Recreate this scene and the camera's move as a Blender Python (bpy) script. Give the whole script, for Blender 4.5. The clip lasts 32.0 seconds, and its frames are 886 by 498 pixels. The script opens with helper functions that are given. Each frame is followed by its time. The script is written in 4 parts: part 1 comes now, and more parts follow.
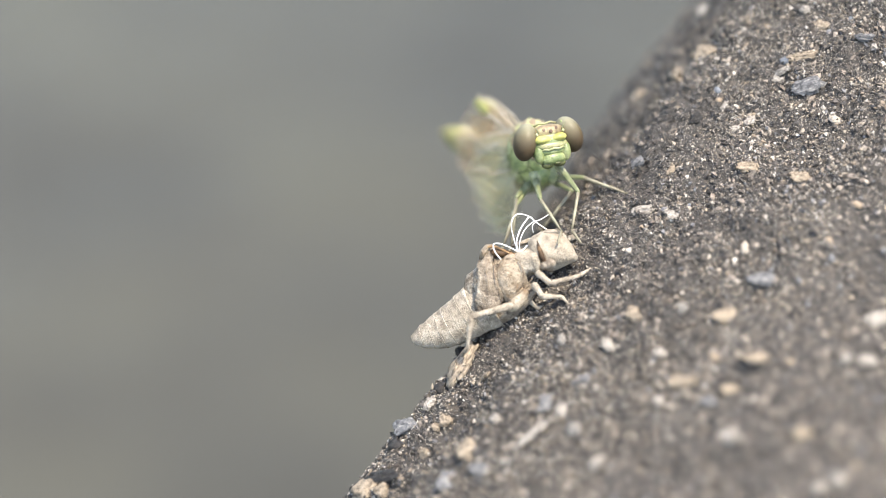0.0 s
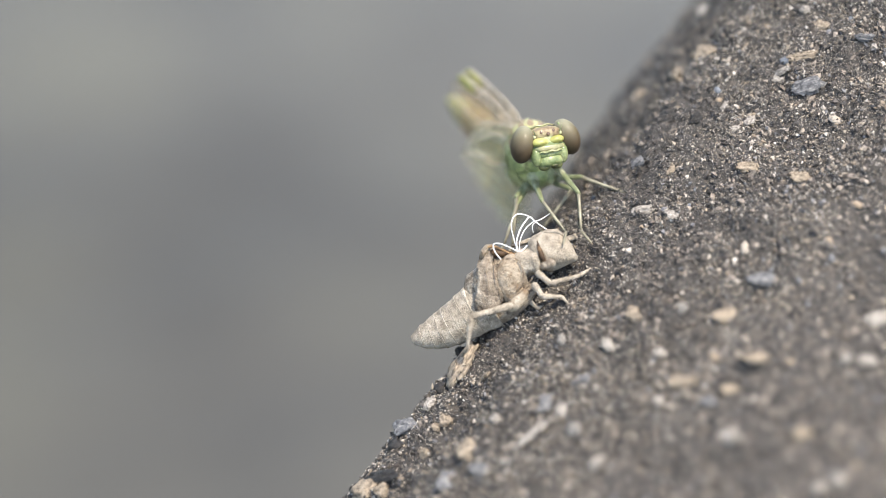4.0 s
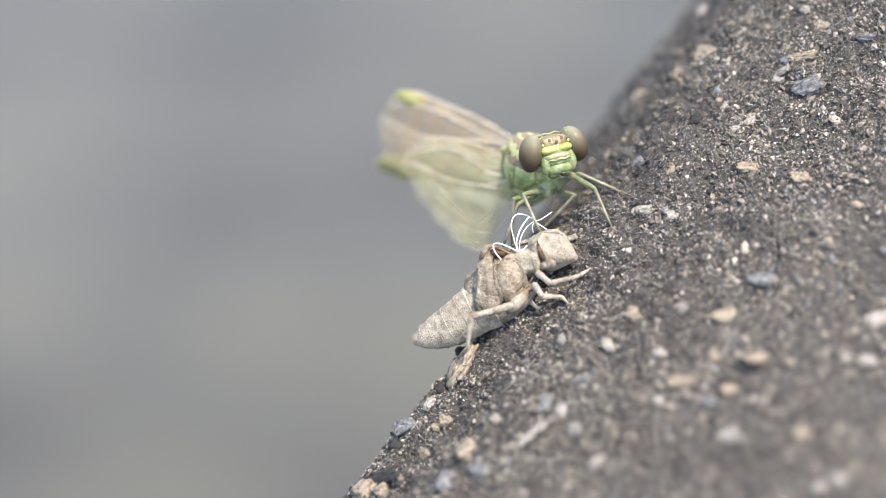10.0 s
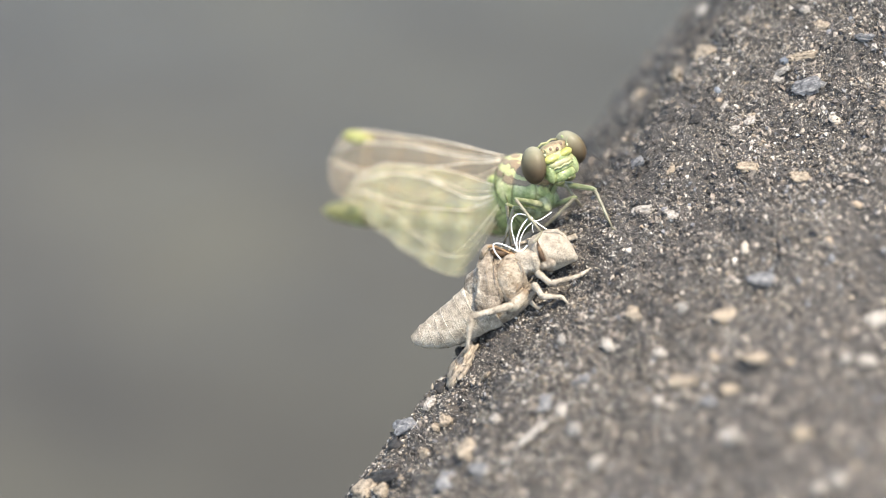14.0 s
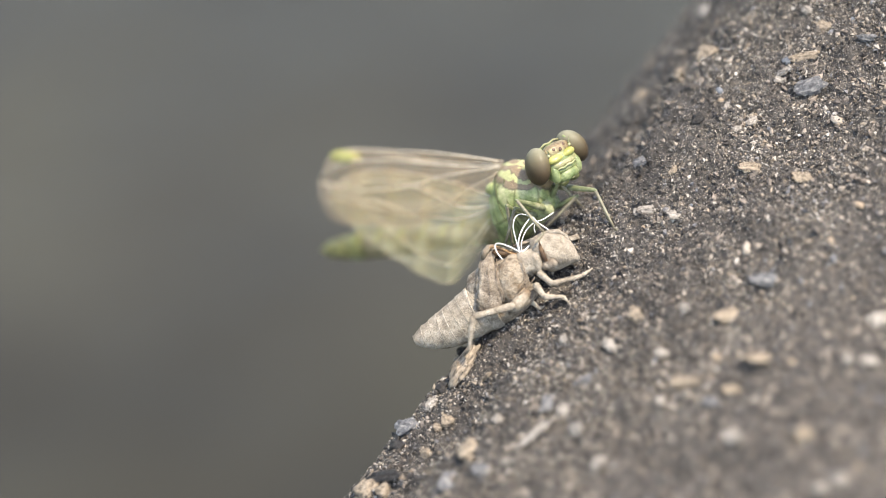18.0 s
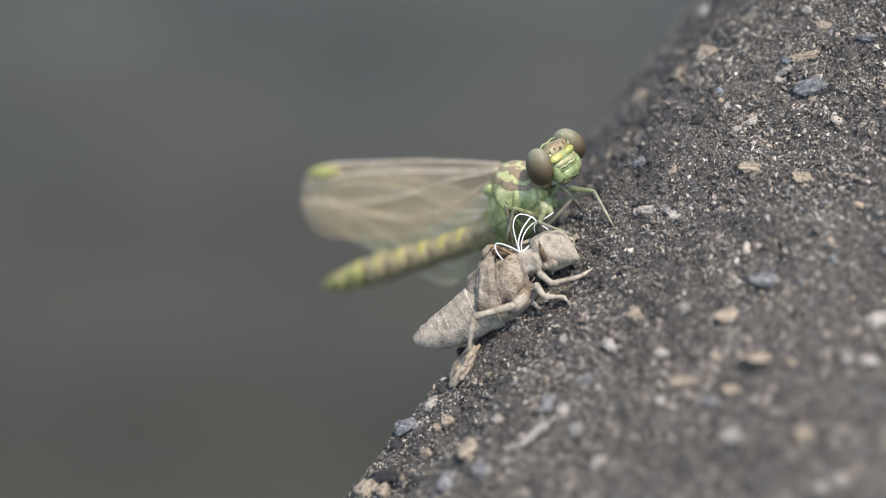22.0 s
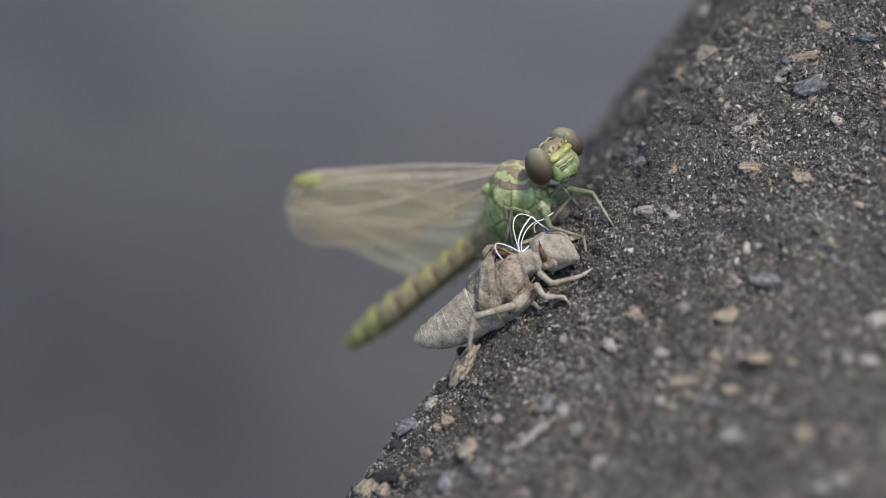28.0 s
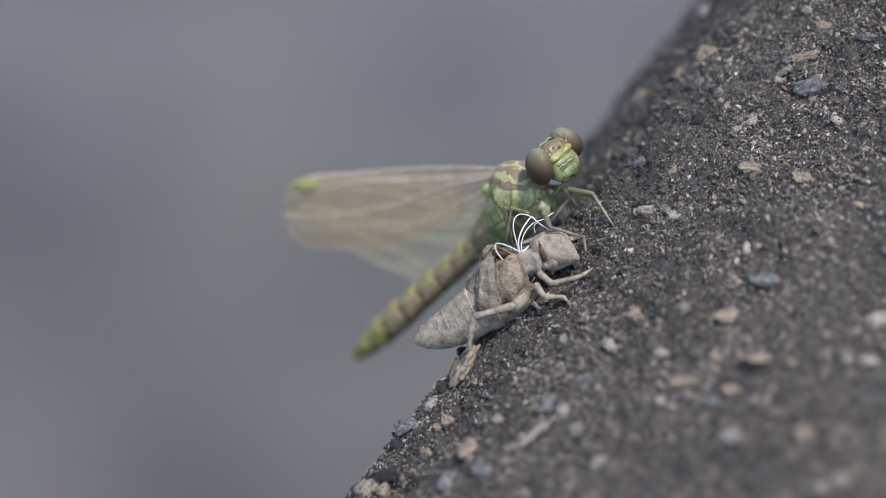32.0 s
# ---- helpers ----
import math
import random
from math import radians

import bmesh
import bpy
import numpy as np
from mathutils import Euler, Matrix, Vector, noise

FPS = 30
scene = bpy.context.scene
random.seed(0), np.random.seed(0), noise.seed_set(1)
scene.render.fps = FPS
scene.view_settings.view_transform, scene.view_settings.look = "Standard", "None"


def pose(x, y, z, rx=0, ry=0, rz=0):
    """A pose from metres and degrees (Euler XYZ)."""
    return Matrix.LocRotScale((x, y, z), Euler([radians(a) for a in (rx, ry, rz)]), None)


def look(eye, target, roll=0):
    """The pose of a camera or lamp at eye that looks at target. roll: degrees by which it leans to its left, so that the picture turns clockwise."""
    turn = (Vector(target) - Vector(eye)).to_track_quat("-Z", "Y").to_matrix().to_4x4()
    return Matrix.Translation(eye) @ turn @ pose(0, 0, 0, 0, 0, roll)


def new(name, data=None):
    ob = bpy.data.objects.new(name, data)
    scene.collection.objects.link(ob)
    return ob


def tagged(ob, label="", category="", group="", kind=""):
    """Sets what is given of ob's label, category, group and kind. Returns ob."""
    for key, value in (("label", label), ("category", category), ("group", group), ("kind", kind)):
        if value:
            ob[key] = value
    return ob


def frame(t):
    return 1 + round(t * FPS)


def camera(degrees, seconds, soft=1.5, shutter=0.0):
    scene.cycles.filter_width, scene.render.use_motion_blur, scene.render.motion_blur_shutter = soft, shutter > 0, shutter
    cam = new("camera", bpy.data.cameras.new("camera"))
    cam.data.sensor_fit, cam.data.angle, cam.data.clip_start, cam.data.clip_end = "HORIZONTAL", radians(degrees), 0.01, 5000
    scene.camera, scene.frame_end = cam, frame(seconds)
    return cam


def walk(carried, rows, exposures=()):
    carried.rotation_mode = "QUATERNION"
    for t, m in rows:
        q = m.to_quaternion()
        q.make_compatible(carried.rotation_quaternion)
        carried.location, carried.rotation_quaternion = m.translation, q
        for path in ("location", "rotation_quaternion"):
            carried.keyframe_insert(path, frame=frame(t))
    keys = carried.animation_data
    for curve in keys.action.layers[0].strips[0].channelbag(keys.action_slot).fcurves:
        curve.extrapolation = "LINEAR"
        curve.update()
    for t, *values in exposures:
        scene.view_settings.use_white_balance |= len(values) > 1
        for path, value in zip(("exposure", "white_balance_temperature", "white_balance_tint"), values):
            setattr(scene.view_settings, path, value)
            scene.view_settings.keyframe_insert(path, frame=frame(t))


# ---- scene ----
from mathutils.bvhtree import BVHTree

# A tripod camera a foot away from the insects, looking down at 35 degrees over the river.
cam = camera(22.25, 32.0, soft=0.85)
EYE, AIM = (0.0, -0.24575, 0.77207), (0.0, 0.0, 0.6)
NUDGED = (-0.000238, 0.0, 0.60003)
cam.data.dof.use_dof = True
cam.data.dof.focus_distance = 0.300
cam.data.dof.aperture_fstop = 4.8
walk(cam, [(0.0, look(EYE, AIM)), (14.5, look(EYE, AIM)), (16.5, look(EYE, NUDGED)), (32.0, look(EYE, NUDGED))],
     exposures=[(0.0, 1.83, 7650, 9), (3.5, 1.58, 7550, 9), (6.0, 1.53, 7250, 10), (9.0, 1.63, 7250, 10), (13.0, 1.83, 7550, 8), (19.0, 1.53, 7850, 10), (22.0, 1.21, 7150, 9), (25.0, 0.88, 7550, 9), (28.0, 0.63, 6950, 9), (32.0, 0.63, 6700, 11)])

# ---- light: a high sun and a clear sky ----
world = bpy.data.worlds.new("sky")
scene.world = world
world.use_nodes = True
wn = world.node_tree
sky = wn.nodes.new("ShaderNodeTexSky")
sky.sky_type, sky.sun_disc = "NISHITA", False
SUN = Vector((0.27, -0.17, 0.947)).normalized()
sky.sun_elevation = math.asin(SUN.z)
sky.sun_rotation = math.atan2(SUN.x, SUN.y)
wn.links.new(sky.outputs[0], wn.nodes["Background"].inputs[0])
wn.nodes["Background"].inputs[1].default_value = 0.15
sun = new("sun", bpy.data.lights.new("sun", "SUN"))
sun.data.energy, sun.data.angle, sun.data.color = 2.25, radians(4.0), (1.0, 0.95, 0.87)
sun.matrix_world = look(SUN * 3, (0, 0, 0))


# ---- materials ----
def ramp_of(nt, fac, stops, mode="LINEAR"):
    node = nt.nodes.new("ShaderNodeValToRGB")
    node.color_ramp.interpolation = mode
    el = node.color_ramp.elements
    while len(el) < len(stops):
        el.new(0.5)
    for e, (p, c) in zip(el, stops):
        e.position, e.color = p, (*c, 1)
    nt.links.new(fac, node.inputs[0])
    return node.outputs[0]


def noise_of(nt, scale, detail=4.0, rough=0.6, coord=None, distort=0.0):
    node = nt.nodes.new("ShaderNodeTexNoise")
    node.inputs["Scale"].default_value = scale
    node.inputs["Detail"].default_value = detail
    node.inputs["Roughness"].default_value = rough
    node.inputs["Distortion"].default_value = distort
    if coord is None:
        coord = nt.nodes.new("ShaderNodeTexCoord").outputs["Object"]
    nt.links.new(coord, node.inputs["Vector"])
    return node.outputs["Fac"]


def mix_of(nt, fac, a, b, mode="MIX"):
    node = nt.nodes.new("ShaderNodeMix")
    node.data_type, node.blend_type = "RGBA", mode
    for sock, v in ((node.inputs[0], fac), (node.inputs[6], a), (node.inputs[7], b)):
        if isinstance(v, (int, float)):
            sock.default_value = v
        elif isinstance(v, tuple):
            sock.default_value = (*v, 1)
        else:
            nt.links.new(v, sock)
    return node.outputs[2]


def bump_of(nt, height, distance, strength, normal=None):
    node = nt.nodes.new("ShaderNodeBump")
    node.inputs["Distance"].default_value = distance
    node.inputs["Strength"].default_value = strength
    nt.links.new(height, node.inputs["Height"])
    if normal is not None:
        nt.links.new(normal, node.inputs["Normal"])
    return node.outputs[0]


def blank(name):
    m = bpy.data.materials.new(name)
    m.use_nodes = True
    return m, m.node_tree, m.node_tree.nodes["Principled BSDF"]


def surface(name, dark, mid, light, scale=900, rough=0.6, relief=0.00008, fine=4000, sss=0.0, spec=0.4, coat=0.0, speck=0.0):
    """Three colours mottled at a coarse and a fine scale, with fine relief and, by speck, dark flecks of dirt."""
    m, nt, b = blank(name)
    col = ramp_of(nt, noise_of(nt, scale, 5), [(0.34, dark), (0.5, mid), (0.66, light)])
    grain = noise_of(nt, fine, 3)
    shade = ramp_of(nt, grain, [(0.25, (0.72, 0.72, 0.72)), (0.75, (1.2, 1.2, 1.2))])
    col = mix_of(nt, 0.8, col, shade, "MULTIPLY")
    if speck:
        dirt = ramp_of(nt, noise_of(nt, scale * 1.7, 4, 0.7), [(0.34, (0.32, 0.28, 0.25)), (0.44, (1, 1, 1))])
        film = ramp_of(nt, noise_of(nt, scale * 0.35, 3, 0.6), [(0.36, (0.62, 0.58, 0.54)), (0.6, (1.08, 1.08, 1.08))])
        col = mix_of(nt, speck, mix_of(nt, speck, col, dirt, "MULTIPLY"), film, "MULTIPLY")
    nt.links.new(col, b.inputs["Base Color"])
    b.inputs["Roughness"].default_value = rough
    b.inputs["Specular IOR Level"].default_value = spec
    b.inputs["Coat Weight"].default_value = coat
    b.inputs["Coat Roughness"].default_value = 0.15
    if sss:
        b.inputs["Subsurface Weight"].default_value = sss
        b.inputs["Subsurface Radius"].default_value = (0.6, 0.7, 0.3)
        b.inputs["Subsurface Scale"].default_value = 0.0012
    nt.links.new(bump_of(nt, grain, relief, 0.6), b.inputs["Normal"])
    return m


def stone_material():
    m, nt, b = blank("weathered concrete")
    big = ramp_of(nt, noise_of(nt, 45, 4), [(0.35, (0.036, 0.033, 0.032)), (0.55, (0.054, 0.049, 0.046)), (0.72, (0.088, 0.079, 0.071))])
    speck = ramp_of(nt, noise_of(nt, 1500, 3, 0.7), [(0.36, (0.45, 0.45, 0.5)), (0.52, (0.9, 0.9, 0.9)), (0.64, (2.2, 2.0, 1.75))])
    lichen = ramp_of(nt, noise_of(nt, 300, 6, 0.75, None, 0.4), [(0.62, (0, 0, 0)), (0.65, (1, 1, 1))])
    col = mix_of(nt, 1.0, big, speck, "MULTIPLY")
    fleck = mix_of(nt, lichen, col, mix_of(nt, 1.0, (0.34, 0.295, 0.245), speck, "MULTIPLY"))
    # pale glints and the shade of small pits are painted into the colour
    glint = ramp_of(nt, noise_of(nt, 5200, 2, 0.7), [(0.65, (0, 0, 0)), (0.675, (1, 1, 1))])
    pit_shade = ramp_of(nt, noise_of(nt, 1100, 3, 0.7), [(0.38, (0.55, 0.55, 0.56)), (0.46, (1, 1, 1))])
    fleck = mix_of(nt, 1.0, mix_of(nt, glint, fleck, (0.68, 0.64, 0.59)), pit_shade, "MULTIPLY")
    nt.links.new(fleck, b.inputs["Base Color"])
    b.inputs["Roughness"].default_value = 0.62
    b.inputs["Specular IOR Level"].default_value = 0.5
    first = bump_of(nt, noise_of(nt, 700, 6, 0.7), 0.0006, 0.8)
    nt.links.new(bump_of(nt, noise_of(nt, 5200, 3), 0.00015, 1.0, first), b.inputs["Normal"])
    return m


def grain_material(name, stops, rough, island):
    """Mineral grains, each with a colour of its own."""
    m, nt, b = blank(name)
    if island:
        own = nt.nodes.new("ShaderNodeNewGeometry").outputs["Random Per Island"]
    else:
        own = nt.nodes.new("ShaderNodeObjectInfo").outputs["Random"]
    col = ramp_of(nt, own, stops, "CONSTANT")
    grain = noise_of(nt, 2200 if island else 4.0, 5)
    shade = ramp_of(nt, grain, [(0.25, (0.6, 0.6, 0.6)), (0.7, (1.25, 1.22, 1.2))])
    nt.links.new(mix_of(nt, 0.9, col, shade, "MULTIPLY"), b.inputs["Base Color"])
    b.inputs["Roughness"].default_value = rough
    nt.links.new(bump_of(nt, grain, 0.0002, 0.7), b.inputs["Normal"])
    return m


def wing_material(name, pale, deep, inner, clear_share):
    """A wet young wing membrane: partly clear, partly letting light through, streaked along the wing."""
    m, nt, b = blank(name)
    coord = nt.nodes.new("ShaderNodeTexCoord").outputs["Object"]
    stretch = nt.nodes.new("ShaderNodeMapping")
    stretch.inputs["Scale"].default_value = (0.12, 1.0, 1.0)
    nt.links.new(coord, stretch.inputs["Vector"])
    streak = noise_of(nt, 620, 4, 0.6, stretch.outputs[0])
    nt.links.new(ramp_of(nt, streak, [(0.32, deep), (0.68, pale)]), b.inputs["Base Color"])
    b.inputs["Roughness"].default_value = 0.35
    glow = nt.nodes.new("ShaderNodeBsdfTranslucent")
    nt.links.new(ramp_of(nt, streak, [(0.32, inner), (0.68, pale)]), glow.inputs["Color"])
    clear = nt.nodes.new("ShaderNodeBsdfTransparent")
    clear.inputs["Color"].default_value = (0.97, 0.95, 0.92, 1)
    one, two = nt.nodes.new("ShaderNodeMixShader"), nt.nodes.new("ShaderNodeMixShader")
    one.inputs[0].default_value = 0.45
    nt.links.new(b.outputs[0], one.inputs[1])
    nt.links.new(glow.outputs[0], one.inputs[2])
    seen = ramp_of(nt, streak, [(0.3, (clear_share + 0.06,) * 3), (0.7, (clear_share - 0.08,) * 3)])
    nt.links.new(seen, two.inputs[0])
    nt.links.new(one.outputs[0], two.inputs[1])
    nt.links.new(clear.outputs[0], two.inputs[2])
    nt.links.new(two.outputs[0], nt.nodes["Material Output"].inputs["Surface"])
    return m


def thorax_material():
    """Green and cream with brown bands that run from the back down the sides."""
    m, nt, b = blank("banded green thorax")
    coord = nt.nodes.new("ShaderNodeTexCoord").outputs["Object"]
    def calc(op, a, b):
        node = nt.nodes.new("ShaderNodeMath")
        node.operation = op
        for sock, v in zip(node.inputs, (a, b)):
            if isinstance(v, (int, float)):
                sock.default_value = v
            else:
                nt.links.new(v, sock)
        return node.outputs[0]

    split = nt.nodes.new("ShaderNodeSeparateXYZ")
    nt.links.new(coord, split.inputs[0])
    x, y, z = split.outputs
    slant = calc("ADD", calc("MULTIPLY", x, 0.65), calc("SUBTRACT", calc("MULTIPLY", z, 0.655), calc("MULTIPLY", calc("ABSOLUTE", y, 0.0), 0.338)))
    uneven = calc("ADD", calc("MULTIPLY", calc("SUBTRACT", noise_of(nt, 330, 3, 0.6), 0.5), 0.0034), slant)
    c = calc("MULTIPLY", calc("ADD", uneven, 0.005), 100.0)
    brown, cream, dark = (0.235, 0.17, 0.105), (0.42, 0.42, 0.20), (0.14, 0.115, 0.07)
    stripes = ramp_of(nt, c, [(0.0, brown), (0.69, dark), (0.70, brown), (0.77, brown), (0.78, cream), (0.83, cream), (0.84, dark), (0.855, brown), (0.92, brown), (0.93, cream), (0.965, cream), (0.975, brown)])
    green = ramp_of(nt, noise_of(nt, 420, 4), [(0.34, (0.17, 0.215, 0.085)), (0.48, (0.30, 0.35, 0.14)), (0.62, (0.50, 0.49, 0.27))])
    # thin dark joints and pale ridges of the side plates
    cells = nt.nodes.new("ShaderNodeTexVoronoi")
    cells.feature = "DISTANCE_TO_EDGE"
    cells.inputs["Scale"].default_value = 330
    nt.links.new(coord, cells.inputs["Vector"])
    joint = ramp_of(nt, cells.outputs["Distance"], [(0.02, (0.5, 0.5, 0.42)), (0.07, (1, 1, 1)), (0.16, (1.3, 1.25, 1.25)), (0.28, (1, 1, 1))])
    green = mix_of(nt, 1.0, green, joint, "MULTIPLY")
    high = ramp_of(nt, c, [(0.655, (0, 0, 0)), (0.685, (1, 1, 1))])
    col = mix_of(nt, high, green, stripes)
    grain = noise_of(nt, 3000, 3)
    nt.links.new(mix_of(nt, 0.6, col, ramp_of(nt, grain, [(0.3, (0.75,) * 3), (0.7, (1.2,) * 3)]), "MULTIPLY"), b.inputs["Base Color"])
    b.inputs["Roughness"].default_value = 0.4
    b.inputs["Coat Weight"].default_value = 0.2
    nt.links.new(bump_of(nt, grain, 0.0002, 0.6, bump_of(nt, cells.outputs["Distance"], 0.0006, 0.6)), b.inputs["Normal"])
    return m


def eye_material():
    m, nt, b = blank("olive-brown compound eye")
    split = nt.nodes.new("ShaderNodeSeparateXYZ")
    nt.links.new(nt.nodes.new("ShaderNodeTexCoord").outputs["Object"], split.inputs[0])
    up = nt.nodes.new("ShaderNodeMapRange")
    up.inputs["From Min"].default_value, up.inputs["From Max"].default_value = -0.0025, 0.0025
    nt.links.new(split.outputs["Z"], up.inputs["Value"])
    col = ramp_of(nt, up.outputs[0], [(0.0, (0.042, 0.028, 0.017)), (0.35, (0.066, 0.047, 0.028)), (0.65, (0.115, 0.095, 0.058)), (1.0, (0.225, 0.215, 0.15))])
    cells = nt.nodes.new("ShaderNodeTexVoronoi")
    cells.inputs["Scale"].default_value = 9000
    nt.links.new(nt.nodes.new("ShaderNodeTexCoord").outputs["Object"], cells.inputs["Vector"])
    cloud = ramp_of(nt, noise_of(nt, 500, 3), [(0.3, (0.85,) * 3), (0.7, (1.15,) * 3)])
    nt.links.new(mix_of(nt, 1.0, col, cloud, "MULTIPLY"), b.inputs["Base Color"])
    b.inputs["Roughness"].default_value = 0.5
    b.inputs["Specular IOR Level"].default_value = 0.25
    b.inputs["Coat Weight"].default_value = 0.05
    b.inputs["Coat Roughness"].default_value = 0.12
    nt.links.new(bump_of(nt, cells.outputs["Distance"], 0.00002, 0.4), b.inputs["Normal"])
    return m


# the sky's shifting reflection put into the water's colour, every half metre along the stream
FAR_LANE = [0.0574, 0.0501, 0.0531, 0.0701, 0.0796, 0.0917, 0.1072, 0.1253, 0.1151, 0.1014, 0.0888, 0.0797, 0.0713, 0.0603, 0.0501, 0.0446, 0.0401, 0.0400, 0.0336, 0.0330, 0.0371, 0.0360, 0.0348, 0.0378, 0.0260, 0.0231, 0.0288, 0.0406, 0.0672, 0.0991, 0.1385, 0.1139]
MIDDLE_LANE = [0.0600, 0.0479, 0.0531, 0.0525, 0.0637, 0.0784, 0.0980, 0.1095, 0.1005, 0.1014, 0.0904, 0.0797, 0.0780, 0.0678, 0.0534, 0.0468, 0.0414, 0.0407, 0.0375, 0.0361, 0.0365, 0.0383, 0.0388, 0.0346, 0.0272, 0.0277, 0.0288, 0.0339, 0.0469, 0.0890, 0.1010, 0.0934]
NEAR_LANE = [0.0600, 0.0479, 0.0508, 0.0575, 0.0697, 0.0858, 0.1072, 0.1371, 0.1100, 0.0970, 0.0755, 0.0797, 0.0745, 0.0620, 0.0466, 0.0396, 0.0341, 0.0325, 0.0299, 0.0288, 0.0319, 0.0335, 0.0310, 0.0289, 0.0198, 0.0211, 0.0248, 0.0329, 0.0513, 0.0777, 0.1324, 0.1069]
GLEAM_BLUE = [0.8600, 0.8633, 0.8704, 0.8831, 0.9150, 0.9469, 0.9562, 0.9600, 0.9583, 0.9567, 0.9512, 0.9402, 0.9067, 0.8706, 0.8587, 0.8300, 0.8000, 0.8075, 0.7967, 0.7933, 0.7900, 0.7400, 0.7600, 0.7800, 0.7750, 0.7992, 0.8500, 0.9533, 0.9867, 1.0033, 0.9967, 0.9900]


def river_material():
    """Murky water with shifting sky reflections painted in lanes fitted to the camera's view."""
    m, nt, b = blank("river water with painted reflections")
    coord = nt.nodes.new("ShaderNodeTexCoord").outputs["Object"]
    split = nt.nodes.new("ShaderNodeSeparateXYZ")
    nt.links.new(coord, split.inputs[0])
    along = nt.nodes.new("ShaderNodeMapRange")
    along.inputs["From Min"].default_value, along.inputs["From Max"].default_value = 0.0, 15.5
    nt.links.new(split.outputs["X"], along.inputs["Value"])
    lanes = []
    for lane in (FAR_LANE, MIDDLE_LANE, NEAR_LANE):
        stops = [(i / 31, (v * (1.05 if 12 < i < 26 else 1.015), v, v * blue)) for i, (v, blue) in enumerate(zip(lane, GLEAM_BLUE))]
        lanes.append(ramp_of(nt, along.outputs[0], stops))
    gleam = lanes[1]
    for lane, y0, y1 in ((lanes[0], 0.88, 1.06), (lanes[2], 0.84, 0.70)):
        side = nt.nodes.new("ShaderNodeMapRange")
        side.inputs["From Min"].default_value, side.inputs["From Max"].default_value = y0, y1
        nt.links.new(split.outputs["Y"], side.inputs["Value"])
        gleam = mix_of(nt, side.outputs[0], gleam, lane)
    gleam_mottle = ramp_of(nt, noise_of(nt, 6.0, 2, 0.5), [(0.32, (0.76, 0.76, 0.78)), (0.5, (1, 1, 1)), (0.68, (1.2, 1.2, 1.12))])
    nt.links.new(mix_of(nt, 1.0, gleam, gleam_mottle, "MULTIPLY"), b.inputs["Base Color"])
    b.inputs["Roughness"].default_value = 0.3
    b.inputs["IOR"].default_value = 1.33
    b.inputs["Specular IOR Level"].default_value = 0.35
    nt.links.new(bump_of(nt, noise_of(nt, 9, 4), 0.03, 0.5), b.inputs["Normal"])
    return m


STONE = stone_material()
GRIT = grain_material("dark grit", [(0.0, (0.038, 0.035, 0.034)), (0.3, (0.054, 0.049, 0.046)), (0.6, (0.078, 0.070, 0.063)), (0.85, (0.13, 0.115, 0.10)), (0.95, (0.11, 0.11, 0.12))], 0.55, True)
PALE_GRIT = grain_material("pale grit", [(0.0, (0.22, 0.18, 0.14)), (0.33, (0.31, 0.265, 0.215)), (0.6, (0.41, 0.37, 0.32)), (0.76, (0.19, 0.19, 0.20)), (0.87, (0.58, 0.54, 0.49))], 0.6, True)
GRAVEL = grain_material("mixed brown gravel", [(0.0, (0.085, 0.074, 0.068)), (0.3, (0.15, 0.128, 0.112)), (0.55, (0.23, 0.195, 0.168)), (0.75, (0.31, 0.268, 0.228)), (0.88, (0.17, 0.172, 0.185)), (0.94, (0.42, 0.375, 0.33))], 0.6, True)
WHITE_GRIT = grain_material("white grit", [(0.0, (0.52, 0.48, 0.43)), (0.5, (0.66, 0.63, 0.58))], 0.5, True)
PEBBLE = grain_material("river pebble", [(0.0, (0.33, 0.26, 0.19)), (0.3, (0.42, 0.34, 0.26)), (0.5, (0.20, 0.19, 0.18)), (0.66, (0.16, 0.18, 0.21)), (0.8, (0.38, 0.335, 0.285)), (0.92, (0.27, 0.22, 0.175))], 0.6, False)
TAN = surface("tan pebble", (0.09, 0.074, 0.06), (0.28, 0.228, 0.172), (0.40, 0.33, 0.26), 2.2, 0.75, 0.0003, 9)
PALE = surface("pale pebble", (0.10, 0.09, 0.082), (0.30, 0.272, 0.244), (0.46, 0.425, 0.39), 2.2, 0.75, 0.0003, 9)
BLUE = surface("blue-grey pebble", (0.07, 0.071, 0.078), (0.135, 0.137, 0.148), (0.32, 0.31, 0.30), 2.2, 0.75, 0.0003, 9)
CHAR = surface("black pebble", (0.015, 0.014, 0.015), (0.03, 0.028, 0.028), (0.05, 0.045, 0.042), 2.2, 0.6, 0.0003, 9)
HUSK = surface("dry larval skin", (0.24, 0.205, 0.163), (0.36, 0.315, 0.258), (0.46, 0.41, 0.345), 700, 0.8, 0.0005, 3600, speck=0.5)
HUSK_PALE = surface("pale rim skin", (0.25, 0.215, 0.172), (0.375, 0.33, 0.272), (0.46, 0.41, 0.35), 1200, 0.7, 0.0006, 2600, speck=0.6)
HUSK_DARK = surface("dry wing pad skin", (0.14, 0.112, 0.087), (0.27, 0.225, 0.178), (0.41, 0.355, 0.29), 1000, 0.7, 0.0008, 3200, speck=0.75)
HUSK_RUST = surface("rusty skin", (0.20, 0.135, 0.085), (0.33, 0.275, 0.21), (0.43, 0.38, 0.315), 520, 0.55, 0.0006, 2600, speck=0.7)
HUSK_SEAM = surface("brown seam of the skin", (0.11, 0.075, 0.05), (0.19, 0.14, 0.10), (0.28, 0.225, 0.17), 900, 0.65)
